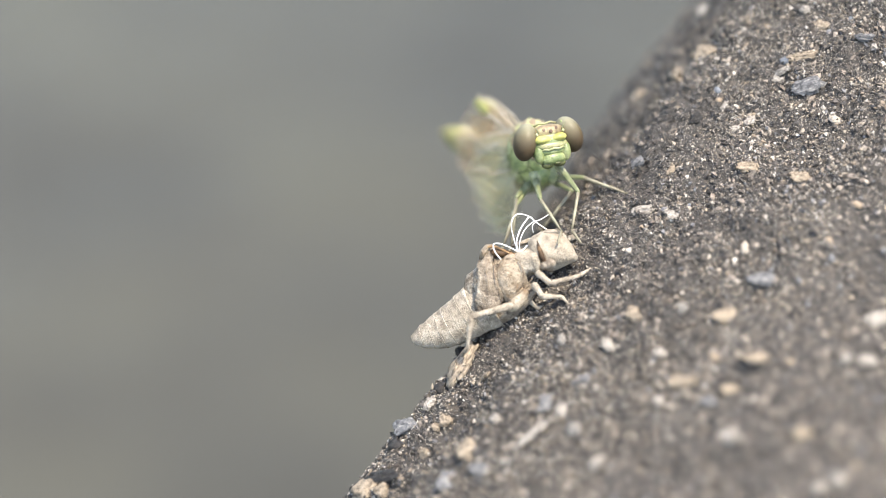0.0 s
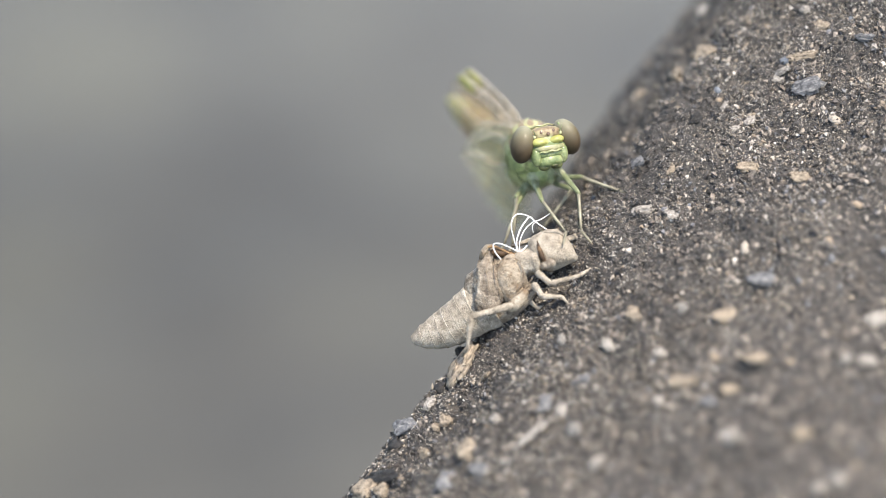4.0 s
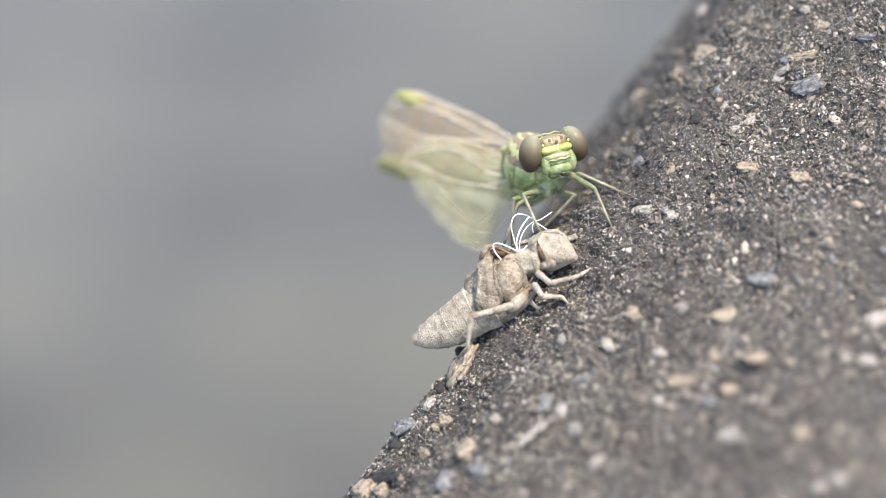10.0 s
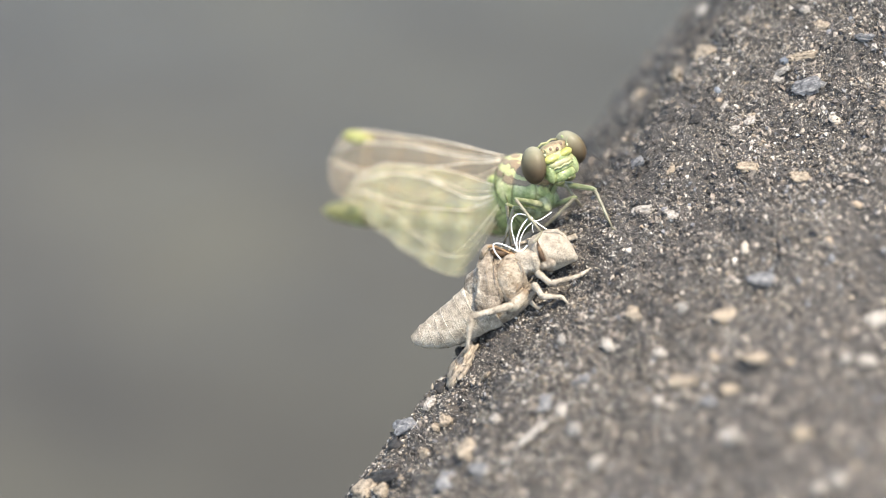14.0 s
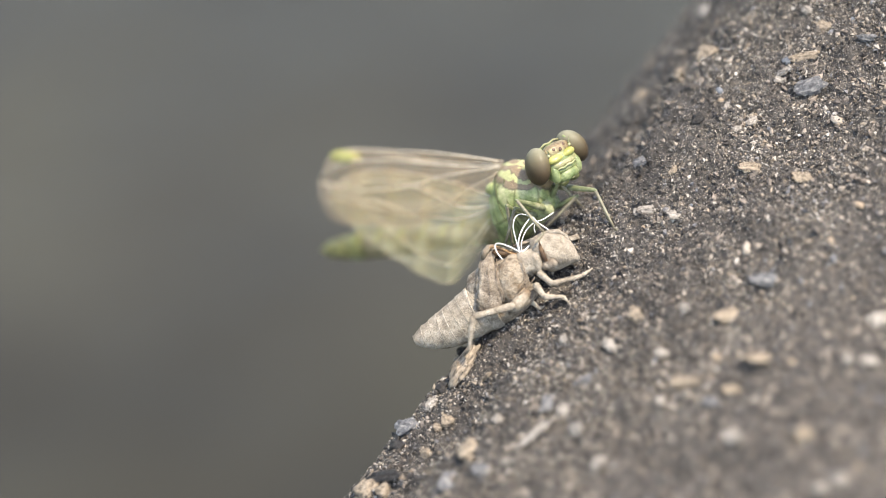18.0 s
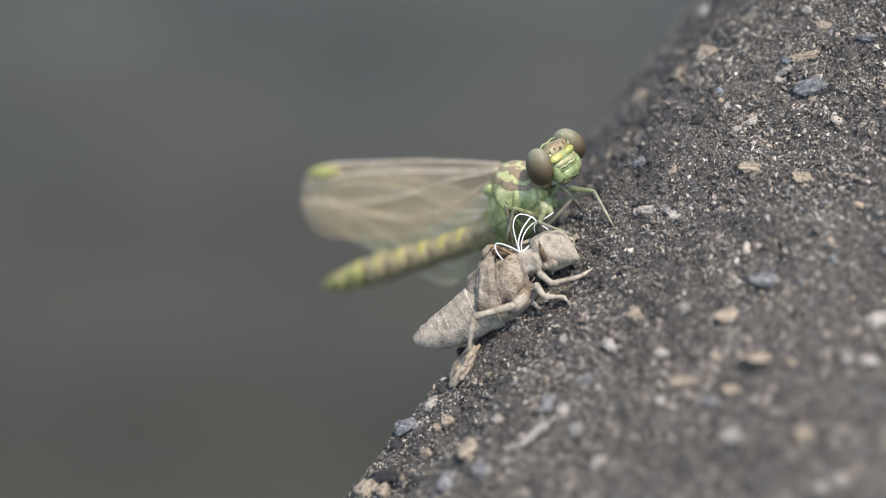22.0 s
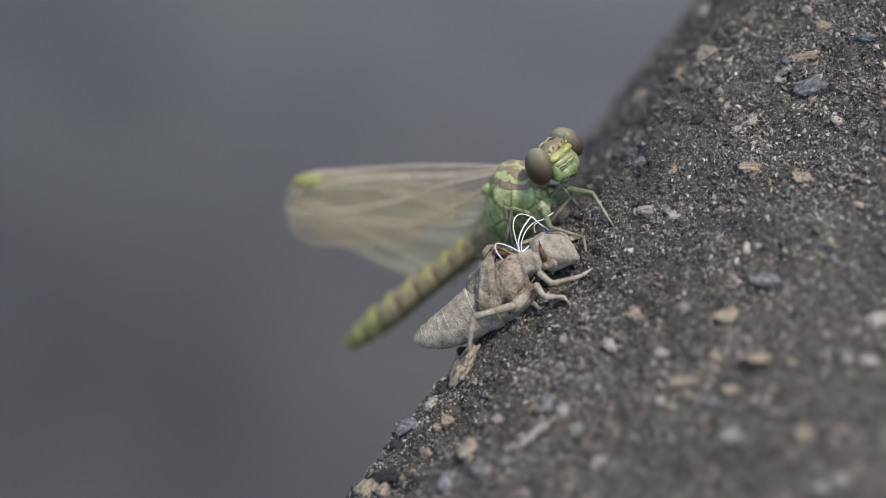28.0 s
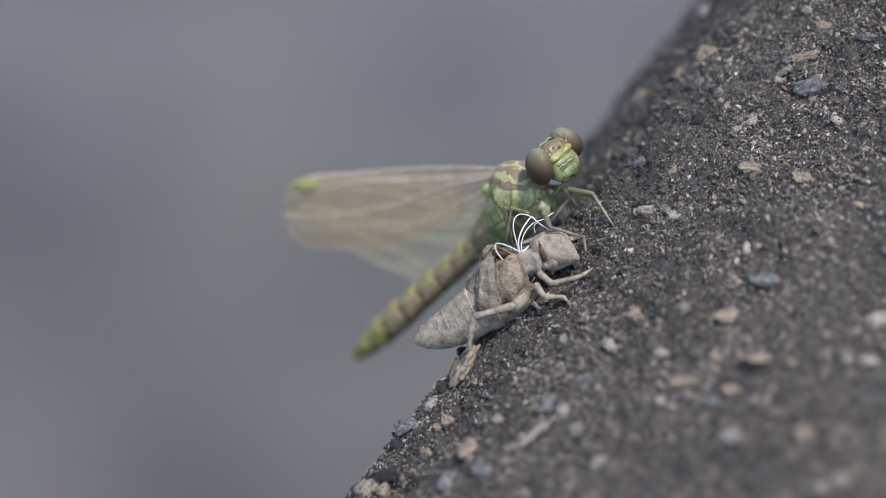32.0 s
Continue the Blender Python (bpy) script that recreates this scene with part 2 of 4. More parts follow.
AMBER = surface("amber torn edge", (0.11, 0.055, 0.025), (0.23, 0.13, 0.06), (0.36, 0.24, 0.13), 700, 0.4)
# brown inner skin, darkened to stand for the shade in gaps
CAVITY_SHADE = surface("brown inside of the skin with shade in its colour", (0.03, 0.016, 0.008), (0.07, 0.038, 0.018), (0.14, 0.08, 0.04), 900, 0.6)
THREAD = surface("white breathing-tube thread", (0.72, 0.72, 0.72), (0.8, 0.8, 0.8), (0.85, 0.85, 0.85), 900, 0.5)
FACE = surface("green face", (0.10, 0.145, 0.055), (0.19, 0.235, 0.10), (0.33, 0.34, 0.19), 450, 0.38, 0.0002, 2600, coat=0.25)
LIME = surface("yellow-green forehead", (0.25, 0.26, 0.07), (0.335, 0.335, 0.10), (0.42, 0.40, 0.17), 400, 0.4, 0.0001, 2400, coat=0.25)
VERTEX = surface("brown crown", (0.15, 0.105, 0.06), (0.27, 0.21, 0.125), (0.42, 0.38, 0.22), 900, 0.4, 0.0002, 2200)
MOUTH = surface("dark mouthparts", (0.03, 0.025, 0.015), (0.09, 0.10, 0.04), (0.16, 0.18, 0.07), 900, 0.4)
OCELLUS = surface("red-brown ocellus", (0.08, 0.045, 0.03), (0.12, 0.075, 0.05), (0.17, 0.11, 0.08), 900, 0.12, coat=0.5)
CLYPEUS = surface("tan and green upper lip", (0.16, 0.195, 0.09), (0.29, 0.28, 0.15), (0.42, 0.365, 0.24), 400, 0.4, 0.0001, 2000, coat=0.25)
LEG = surface("grey-green leg", (0.09, 0.115, 0.055), (0.17, 0.19, 0.10), (0.31, 0.31, 0.20), 600, 0.35, 0.00005, 2600)
SHIN = surface("straw-coloured leg", (0.115, 0.10, 0.072), (0.22, 0.20, 0.145), (0.34, 0.32, 0.235), 500, 0.45, 0.00005, 2600)
BELLY = surface("green underside", (0.17, 0.22, 0.085), (0.31, 0.36, 0.16), (0.52, 0.51, 0.30), 600, 0.42, 0.0002, 2200, coat=0.1)
COXA = surface("pale green plate", (0.17, 0.20, 0.095), (0.29, 0.31, 0.16), (0.43, 0.42, 0.27), 700, 0.42, 0.0003, 2200, coat=0.1)
SEGMENT = surface("brown abdomen", (0.16, 0.125, 0.07), (0.28, 0.225, 0.125), (0.40, 0.35, 0.21), 500, 0.45, coat=0.1)
BAND = surface("yellow band", (0.27, 0.255, 0.065), (0.38, 0.36, 0.105), (0.48, 0.45, 0.17), 500, 0.45)
TAIL_SKIN = surface("yellow-green tail", (0.16, 0.135, 0.055), (0.28, 0.26, 0.095), (0.40, 0.37, 0.15), 600, 0.45, coat=0.1)
STIGMA = surface("yellow wing spot", (0.27, 0.265, 0.09), (0.33, 0.32, 0.115), (0.40, 0.38, 0.16), 700, 0.45)
VEIN = surface("pale wing vein", (0.48, 0.41, 0.32), (0.60, 0.53, 0.43), (0.70, 0.64, 0.55), 700, 0.4)
FOREWING = wing_material("straw-coloured young wing membrane", (0.75, 0.62, 0.46), (0.47, 0.35, 0.22), (0.52, 0.39, 0.24), 0.83)
HINDWING = wing_material("milky green young wing membrane", (0.86, 0.85, 0.64), (0.62, 0.62, 0.37), (0.64, 0.62, 0.35), 0.81)
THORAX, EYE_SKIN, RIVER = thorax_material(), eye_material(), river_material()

# ---- mesh helpers ----
RIGHT, UP, NEAR = Vector((1, 0, 0)), Vector((0, 0.57358, 0.81915)), Vector((0, -0.81915, 0.57358))
STEP = 0.07525


def turn(x, y, z):
    """A direction along the camera's axes (right, up, near) in the world."""
    return RIGHT * x + UP * y + NEAR * z


def place(u, v, z=0.0):
    """A point at pixel (u, v) of the camera's view, 0.075 mm each at the sharp plane, z mm nearer than that plane."""
    k = (300 - z) / 300 * STEP
    return Vector(AIM) + turn((u - 784) * k, (441 - v) * k, z) * 0.001


def mesh_of(name, verts, faces, material, smooth=True):
    me = bpy.data.meshes.new(name)
    me.from_pydata([tuple(v) for v in verts], [], faces)
    me.materials.append(material)
    if smooth:
        me.polygons.foreach_set("use_smooth", [True] * len(me.polygons))
    me.update()
    return me


def part(name, me, parent=None, label=""):
    ob = new(name, me)
    ob.parent = parent
    return tagged(ob, label)


def rings_mesh(name, rings, material, n=14, closed=True, wobble=0.0, power=1.0, crease=0.0, smooth=True):
    """Skin over rings of (centre, half-axis one, half-axis two)."""
    verts, faces = [], []
    for i, (c, a, b) in enumerate(rings):
        for j in range(n):
            w = 2 * math.pi * j / n
            ca, sb = math.cos(w), math.sin(w)
            if power != 1.0:
                ca, sb = math.copysign(abs(ca) ** power, ca), math.copysign(abs(sb) ** power, sb)
            p = c + a * ca + b * sb
            if wobble:
                p = p + (p - c) * (noise.noise(p * 900) * wobble + noise.noise(p * 2600) * wobble * 0.5)
            if crease:
                p = p + (p - c) * crease * (0.25 - abs(noise.noise(p * 420 + Vector((3, 9, 4)))) - 0.5 * abs(noise.noise(p * 1100)))
            verts.append(p)
    for i in range(len(rings) - 1):
        for j in range(n):
            k = (j + 1) % n
            faces.append((i * n + j, i * n + k, (i + 1) * n + k, (i + 1) * n + j))
    if closed:
        for i, flip in ((0, True), (len(rings) - 1, False)):
            verts.append(rings[i][0])
            m = len(verts) - 1
            for j in range(n):
                k = (j + 1) % n
                faces.append((m, i * n + k, i * n + j) if flip else (m, i * n + j, i * n + k))
    return mesh_of(name, verts, faces, material, smooth)


def tube_mesh(name, points, radii, material, n=8, wobble=0.0, flat=1.0):
    rings = []
    side = None
    for i, p in enumerate(points):
        way = (points[min(i + 1, len(points) - 1)] - points[max(i - 1, 0)]).normalized()
        ref = side if side is not None else (NEAR if abs(way.dot(NEAR)) < 0.9 else UP)
        a = (ref - way * ref.dot(way)).normalized()
        side = a
        r = radii[i] if isinstance(radii, (list, tuple)) else radii
        rings.append((p, a * r, way.cross(a) * r * flat))
    return rings_mesh(name, rings, material, n, True, wobble)


def smooth_line(points, steps=5):
    """A Catmull-Rom line through the points."""
    out = []
    for i in range(len(points) - 1):
        p0, p1, p2, p3 = points[max(i - 1, 0)], points[i], points[i + 1], points[min(i + 2, len(points) - 1)]
        for s in range(steps):
            t = s / steps
            out.append(0.5 * ((2 * p1) + (p2 - p0) * t + (2 * p0 - 5 * p1 + 4 * p2 - p3) * t * t + (3 * p1 - p0 - 3 * p2 + p3) * t ** 3))
    return out + [points[-1]]


def blob_mesh(name, centre, axes, material, n=18, m=12, wobble=0.0, power=1.0):
    """An ellipsoid with three half-axes; power below 1 squares it off."""
    a, b, c = axes
    verts, faces = [], []
    for i in range(m + 1):
        t = math.pi * i / m
        ct, st = math.cos(t), math.sin(t)
        ct = math.copysign(abs(ct) ** power, ct)
        st = st ** power if st > 0 else 0.0
        for j in range(n):
            w = 2 * math.pi * j / n
            cw, sw = math.cos(w), math.sin(w)
            cw, sw = math.copysign(abs(cw) ** power, cw), math.copysign(abs(sw) ** power, sw)
            d = a * (st * cw) + b * (st * sw) + c * ct
            k = 1 + wobble * (noise.noise((centre + d) * 700) + 0.5 * noise.noise((centre + d) * 1900)) if wobble else 1
            verts.append(centre + d * k)
    for i in range(m):
        for j in range(n):
            k = (j + 1) % n
            faces.append((i * n + j, (i + 1) * n + j, (i + 1) * n + k, i * n + k))
    return mesh_of(name, verts, faces, material)


# ---- the river ----
def build_river():
    size = 1500.0
    xs = [-size, -60, -8, -3, -1, 0, 1, 2, 3, 5, 8, 12, 16, 20, 30, 60, size]
    ys = [-size, -40, -6, -2, -0.5, 0, 0.5, 1, 1.5, 2, 3, 5, 9, 40, size]
    verts = [(x, y, 0.0) for y in ys for x in xs]
    w = len(xs)
    faces = [(j * w + i, j * w + i + 1, (j + 1) * w + i + 1, (j + 1) * w + i) for j in range(len(ys) - 1) for i in range(w - 1)]
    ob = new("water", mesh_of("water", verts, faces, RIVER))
    return tagged(ob, "grey-green river surface with painted sky reflections drifting past the stone", "river", kind="structure")


river = build_river()

# ---- the stone ----
R_ = turn(0.615, 0.789, -0.157).normalized()
N_ = turn(-0.384, 0.461, 0.799)
N_ = (N_ - R_ * N_.dot(R_)).normalized()
A_ = R_.cross(N_)
RIDGE = place(784, 441) + turn(16.25, -1.66, -1.0) * 0.001
BENDS = (radians(32), radians(60), radians(86))
FRONT = 240.0


def soft(x):
    """Nought below 0, one above 1, and smooth between."""
    x = min(1.0, max(0.0, x))
    return x * x * (3 - 2 * x)


def rise(s, q):
    """How far the front face swells out at s mm from the ridge and q mm along it, and its slope across."""
    swell = max(-1.5, min(6.5, 1.8 - 0.105 * q))
    bend = 1.2 + 3.0 * soft((q + 14) / 50)
    k, e = math.exp(-(s / 7.0) ** 2), math.exp((s - 22) / 10)
    return swell * (1 - k) - bend * (math.log(1 + e) - 0.105), 2 * swell * s / 49.0 * k - bend / 10 * e / (1 + e)


def profile(s, q):
    """Where the stone's cross-section lies at s mm along it: across, out, and its normal (across, out)."""
    if s >= 0:
        if s <= FRONT:
            y, slope = rise(s, q)
            size = math.hypot(1, slope)
            return s, y, -slope / size, 1 / size
        e = s - FRONT
        w = min(e / 60.0, radians(82))
        x, y = FRONT + 60 * math.sin(w), rise(FRONT, q)[0] - 60 * (1 - math.cos(w))
        rest = e - 60 * w
        return x + rest * math.cos(w), y - rest * math.sin(w), math.sin(w), math.cos(w)
    # over the ridge: a tight bend, a steep back that flattens out higher up, and a last bend down
    x = y = w = 0.0
    left = -s
    for end, r in zip(BENDS, (5 + 3.5 * soft((-q - 12) / 15), 4 + 64 * soft((q + 25) / 50), 9.0)):
        turned = min(end - w, left / r)
        x -= r * (math.sin(w + turned) - math.sin(w))
        y -= r * (math.cos(w) - math.cos(w + turned))
        w += turned
        left = max(0.0, left - r * turned)
    return x - left * math.cos(w), y - left * math.sin(w), -math.sin(w), math.cos(w)


def lumps(p):
    """How far the worn face stands out at p, in mm."""
    q = p * 1000
    h = 0.7 * noise.noise(q * 0.035) + 0.9 * noise.noise(q * 0.11 + Vector((7, 1, 3))) + 0.65 * noise.noise(q * 0.34)
    h += 0.5 * noise.noise(q * 0.75) + 0.42 * noise.noise(q * 1.7) + 0.22 * noise.noise(q * 3.6)
    return h


def face_at(q, s):
    """A point of the worn stone face and its smooth normal."""
    x, y, nx, ny = profile(s, q)
    p = RIDGE + (R_ * q + A_ * x + N_ * y) * 0.001
    nn = A_ * nx + N_ * ny
    return p + nn * (lumps(p) * 0.001), nn


def build_stone():
    fine = [(-52 + 0.5 * i) for i in range(253)]
    qs = [-420, -400, -360, -300, -230, -170, -120, -90, -70, -60] + fine + [80, 90, 110, 140, 190, 250, 310, 360, 400, 420]
    ss = [-1290, -900, -500, -260, -140, -80, -65, -58, -54] + [-52 + 0.6 * i for i in range(40)] + [-28 + 0.5 * i for i in range(244)]
    ss += [95, 98, 101, 106, 115, 135, 160, 200, 240, 260, 290, 315, 360, 500, 800, 1290]
    verts, faces = [], []
    for q in qs:
        edge = max(0.0, 1 - abs(q / 425.0) ** 5) ** 0.5
        for s in ss:
            p, _ = face_at(q, s)
            if edge < 0.999:
                mid = RIDGE + (R_ * q + A_ * 120 - N_ * 420) * 0.001
                p = mid + (p - mid) * edge
            verts.append(p)
    w = len(ss)
    for i in range(len(qs) - 1):
        for j in range(w - 1):
            faces.append((i * w + j, (i + 1) * w + j, (i + 1) * w + j + 1, i * w + j + 1))
    for i in range(len(qs) - 1):
        faces.append((i * w, i * w + w - 1, (i + 1) * w + w - 1, (i + 1) * w))
    ob = new("stone", mesh_of("stone", verts, faces, STONE))
    tree = BVHTree.FromPolygons(verts, faces)
    return tagged(ob, "dark weathered concrete edge with exposed gritty aggregate above the river", "stone"), tree


stone, stone_tree = build_stone()


def touch(u, v):
    """The place on the stone that shows at pixel (u, v) of the camera's view, and the stone's normal there."""
    a, b = place(u, v, 120), place(u, v, -120)
    p, nn, _, _ = stone_tree.ray_cast(a, (b - a).normalized())
    return (p, nn) if p is not None else (place(u, v, -8), N_)


# ---- the cast larval skin ----
husk = new("larval_skin")
husk.location = place(905, 530, 0)
tagged(husk, "dry tan-brown empty larval skin clinging to the stone edge", "insect skin")
HO = husk.location.copy()


def hp(u, v, z):
    return place(u, v, z) - HO


def px(n):
    return n * STEP * 0.001


def skin_rings(spine, wobble=0.03, n=18, name="body", material=HUSK, parent=None, label="", crease=0.0, smooth=True):
    """Rings along (u, v, z, half-height in pixels of the camera's view, half-depth in mm)."""
    if crease:
        spine = [tuple(x + (y - x) * f for x, y in zip(a, b)) for a, b in zip(spine, spine[1:]) for f in (0, 0.33, 0.67)] + [spine[-1]]
    pts = [hp(a, b, c) for a, b, c, _, _ in spine]
    rings = []
    for i, p in enumerate(pts):
        way = (pts[min(i + 1, len(pts) - 1)] - pts[max(i - 1, 0)]).normalized()
        near = (NEAR - way * NEAR.dot(way)).normalized()
        side = way.cross(near)
        rings.append((p, near * spine[i][4] * 0.001, side * px(spine[i][3])))
    return part(name, rings_mesh(name, rings, material, n, True, wobble, 1.0, crease, smooth), parent or husk, label)


def build_husk():
    # abdomen, segment by segment from the tail
    tail, root = Vector((731, 602, -2.6)), Vector((872, 535, -0.6))
    half = [9, 21, 28, 33, 37, 40, 43, 45, 46, 46]
    count = 9

    def girth(x):
        i = max(0, min(count - 1, int(x)))
        return half[i] + (half[i + 1] - half[i]) * (x - i)

    def spine_at(x, g):
        c = tail.lerp(root, x / count)
        bow = 6 * math.sin(max(0.0, min(1.0, x / 7)) * math.pi)
        h = girth(x) * g
        return c.x + bow * 0.45, c.y + bow, c.z, h, h * STEP * 0.8

    for i in range(count):
        steps = ((-0.04, 0.96), (0.0, 1.0), (0.2, 1.0), (0.5, 0.985), (0.8, 0.985), (1.0, 1.0), (1.05, 0.96))
        seg = skin_rings([spine_at(i + f, g) for f, g in steps], 0.05, 30, "abdomen_segment", HUSK)
        if i:
            skin_rings([spine_at(i + f, g) for f, g in ((-0.07, 0.96), (-0.04, 1.012), (0.02, 1.022), (0.08, 1.012), (0.11, 0.96))], 0.04, 30, "segment_rim", HUSK_PALE, seg, "pale raised rim")
    # thorax: hind body with wing pads, front shield, collar
    skin_rings([(842, 532, -1, 28, 2.0), (856, 516, -0.6, 40, 2.5), (874, 500, -0.2, 45, 2.8), (894, 494, 0, 43, 2.9), (912, 488, 0, 38, 2.8), (928, 482, 0, 32, 2.6)], 0.07, 34, "thorax", HUSK_DARK, crease=0.25)
    skin_rings([(905, 452, 1.4, 5, 0.5), (904, 459, 1.9, 13, 0.9), (902, 472, 2.3, 21, 1.15), (902, 491, 2.4, 24, 1.25), (900, 510, 2.4, 20, 1.1), (899, 524, 2.2, 13, 0.9), (897, 533, 1.9, 5, 0.5)], 0.07, 30, "side_plate", HUSK_RUST, label="rust-stained thin side plate of skin", crease=0.28)
    skin_rings([(916, 474, 0.5, 24, 2.2), (928, 466, 0.8, 27, 2.5), (936, 464, 1.0, 24, 2.4), (944, 462, 1.0, 28, 2.6), (954, 460, 1.0, 24, 2.4)], 0.07, 26, "collar", HUSK, crease=0.25)
    for zz, du in ((2.7, 0), (1.9, -5)):
        skin_rings([(872 + du, 441, zz - 1.6, 3, 0.3), (867 + du, 452, zz - 0.9, 8, 0.4), (861 + du, 471, zz - 0.3, 14, 0.5), (861 + du, 490, zz, 17, 0.5), (864 + du, 510, zz, 21, 0.55), (864 + du, 530, zz, 25, 0.5), (857 + du, 544, zz - 0.2, 22, 0.45), (848 + du, 552, zz - 0.5, 8, 0.3)], 0.12, 30, "wing_pad", HUSK_DARK, label="grey-brown folded wing pad", crease=0.4)
    skin_rings([(838, 590, -2.0, 4, 0.7), (858, 580, -1.6, 8, 1.1), (882, 564, -0.8, 12, 1.5), (905, 547, 0.4, 17, 1.7), (926, 526, 0.8, 18, 1.7), (946, 508, 0.6, 12, 1.4)], 0.07, 20, "breast", HUSK_DARK, crease=0.2)
    skin_rings([(900, 548, 2.2, 6, 0.7), (910, 540, 2.4, 12, 1.0), (920, 528, 2.4, 13, 1.0), (930, 514, 2.2, 8, 0.8)], 0.06, 18, "hip_plate", HUSK_RUST, label="rust-stained hip plate", crease=0.2)
    # head: a wedge with a pointed snout
    skin_rings([(946, 452, 0.8, 19, 1.6), (954, 446, 1.0, 32, 2.3), (966, 444, 1.0, 35, 2.6), (984, 446, 1.0, 36, 2.5), (999, 450, 1.2, 27, 2.0), (1012, 455, 1.4, 14, 1.2), (1022, 458, 1.5, 4, 0.5)], 0.05, 28, "head", HUSK, crease=0.16)
    skin_rings([(957, 416, 0.6, 4, 1.0), (968, 411, 0.8, 5, 1.4), (984, 410, 0.9, 5, 1.3), (998, 418, 1.1, 4, 0.9), (1006, 434, 1.4, 3, 0.6), (1021, 456, 1.7, 2, 0.4)], 0.05, 12, "brow_ridge", HUSK_PALE, label="pale edge of the head")
    # a solid dark lump paints the shade of the cleft behind the head
    skin_rings([(951, 428, 2.6, 2, 0.3), (954, 440, 3.2, 4, 0.35), (958, 452, 3.5, 5, 0.35), (963, 462, 3.3, 4, 0.3), (966, 470, 2.8, 2, 0.2)], 0.1, 10, "cleft_shade", CAVITY_SHADE, label="dark lump painting the shaded cleft behind the head")
    skin_rings([(955, 476, 2.2, 4, 0.4), (964, 470, 3.2, 8, 0.6), (974, 466, 3.5, 8, 0.5), (982, 466, 3.2, 4, 0.3)], 0.1, 12, "eye_cap", HUSK_DARK, crease=0.4)
    skin_rings([(950, 428, 0.4, 4, 0.8), (960, 418, 0.6, 5, 1.0), (970, 414, 0.8, 4, 0.8)], 0.04, 12, "crown_ridge", HUSK)
    # the split along the back
    # solid lump: brown inner wall with the hollow's shade in its colour
    skin_rings([(864, 450, 0.6, 6, 1.0), (876, 447, 0.9, 9, 1.6), (890, 448, 0.8, 8, 1.5), (908, 450, 0.5, 4, 0.8)], 0.05, 14, "hollow_shade", CAVITY_SHADE, label="brown lump darkened like the shaded hollow of the split skin")
    for z0, z1 in ((2.3, 2.7), (-1.2, -1.4)):
        line = smooth_line([hp(859, 450, z0 - 0.8), hp(863, 438, z0 - 0.3), hp(876, 437, z1 - 0.4), hp(890, 443, z1 - 0.5), hp(906, 449, z0 - 0.4), hp(922, 445, z0 - 0.8)], 4)
        part("torn_edge", tube_mesh("torn_edge", line, px(2.0), AMBER, 7, 0.6), husk, "amber torn edge")
    skin_rings([(852, 458, 1.2, 5, 0.8), (856, 446, 1.4, 7, 1.0), (862, 437, 1.4, 5, 0.8), (870, 434, 1.2, 2, 0.3)], 0.08, 10, "back_flap", HUSK_RUST)
    skin_rings([(905, 436, -1, 3, 0.4), (925, 430, -1, 5, 0.8), (945, 424, -0.8, 5, 0.8), (958, 428, -0.4, 3, 0.4)], 0.08, 10, "back_flap", HUSK_RUST)
    # brown seams along the pads and plates
    for r, pts in ((1.1, ((886, 540, 3.1), (889, 524, 3.4), (879, 500, 3.55), (875, 476, 3.2), (876, 458, 2.4))),
                   (0.9, ((846, 528, 2.9), (845, 500, 2.7), (850, 472, 2.4), (860, 448, 1.7))),
                   (0.8, ((862, 542, 3.4), (866, 512, 3.6), (860, 480, 3.4), (866, 456, 2.4))),
                   (0.9, ((896, 458, 3.0), (914, 458, 3.2), (924, 474, 3.4), (925, 494, 3.4), (914, 516, 3.4))),
                   (0.9, ((900, 528, 3.3), (914, 522, 3.3), (930, 508, 3.0), (944, 490, 2.8)))):
        part("seam", tube_mesh("seam", smooth_line([hp(*p) for p in pts], 5), px(r * 0.8), HUSK_SEAM, 7, 0.5), husk, "brown seam")
    # legs: thigh, shin and foot, each a tube
    def leg(*joints):
        pts = [hp(u, v, z) for u, v, z, r in joints]
        rad = [px(r) for _, _, _, r in joints]
        names = ["thigh", "shin", "foot", "claw"]
        for i in range(len(pts) - 1):
            a, b = pts[i], pts[i + 1]
            mid = [a.lerp(b, f) for f in (-0.03, 0.1, 0.35, 0.7, 0.95, 1.03)]
            ra, rb = rad[i], rad[i + 1]
            rs = [ra * 0.65, ra * 0.95, ra * 0.8, (ra + rb) * 0.36, rb * 0.95, rb * 0.55]
            part(names[i], tube_mesh(names[i], mid, rs, HUSK, 9, 0.12), husk)

    def on(u, v, lift, r):
        p, nn = touch(u, v)
        d = p + nn * lift * 0.001 - HO - hp(u, v, 0)
        z = d.dot(NEAR) * 1000
        return u, v, z, r

    leg((906, 541, 3.4, 8), (834, 561, 4.0, 7), (827, 618, 3.4, 3.4), on(803, 648, 1.8, 2.4), on(793, 670, 0.8, 1.6))
    leg((944, 503, 3, 8), (960, 525, 4, 6), (994, 525, 2.6, 3.6), on(1004, 536, 0.6, 2.2), on(1008, 544, 0.2, 1.2))
    leg((950, 482, 2.5, 8), (974, 502, 3.8, 6), (1026, 488, 2.2, 4), on(1048, 474, 0.4, 2.6), on(1062, 476, 0.2, 1.2))
    leg((990, 428, 1.5, 6), on(1022, 416, 3.2, 5), on(1036, 442, 1.8, 4), on(1056, 448, 0.8, 2.4))
    leg((1006, 424, 1.6, 4.5), on(1026, 419, 3.0, 3.8), on(1066, 433, 1.4, 3), on(1086, 424, 0.8, 1.8))
    leg((930, 528, 1, 6), (952, 546, 0.6, 4), on(962, 540, 0.2, 2))
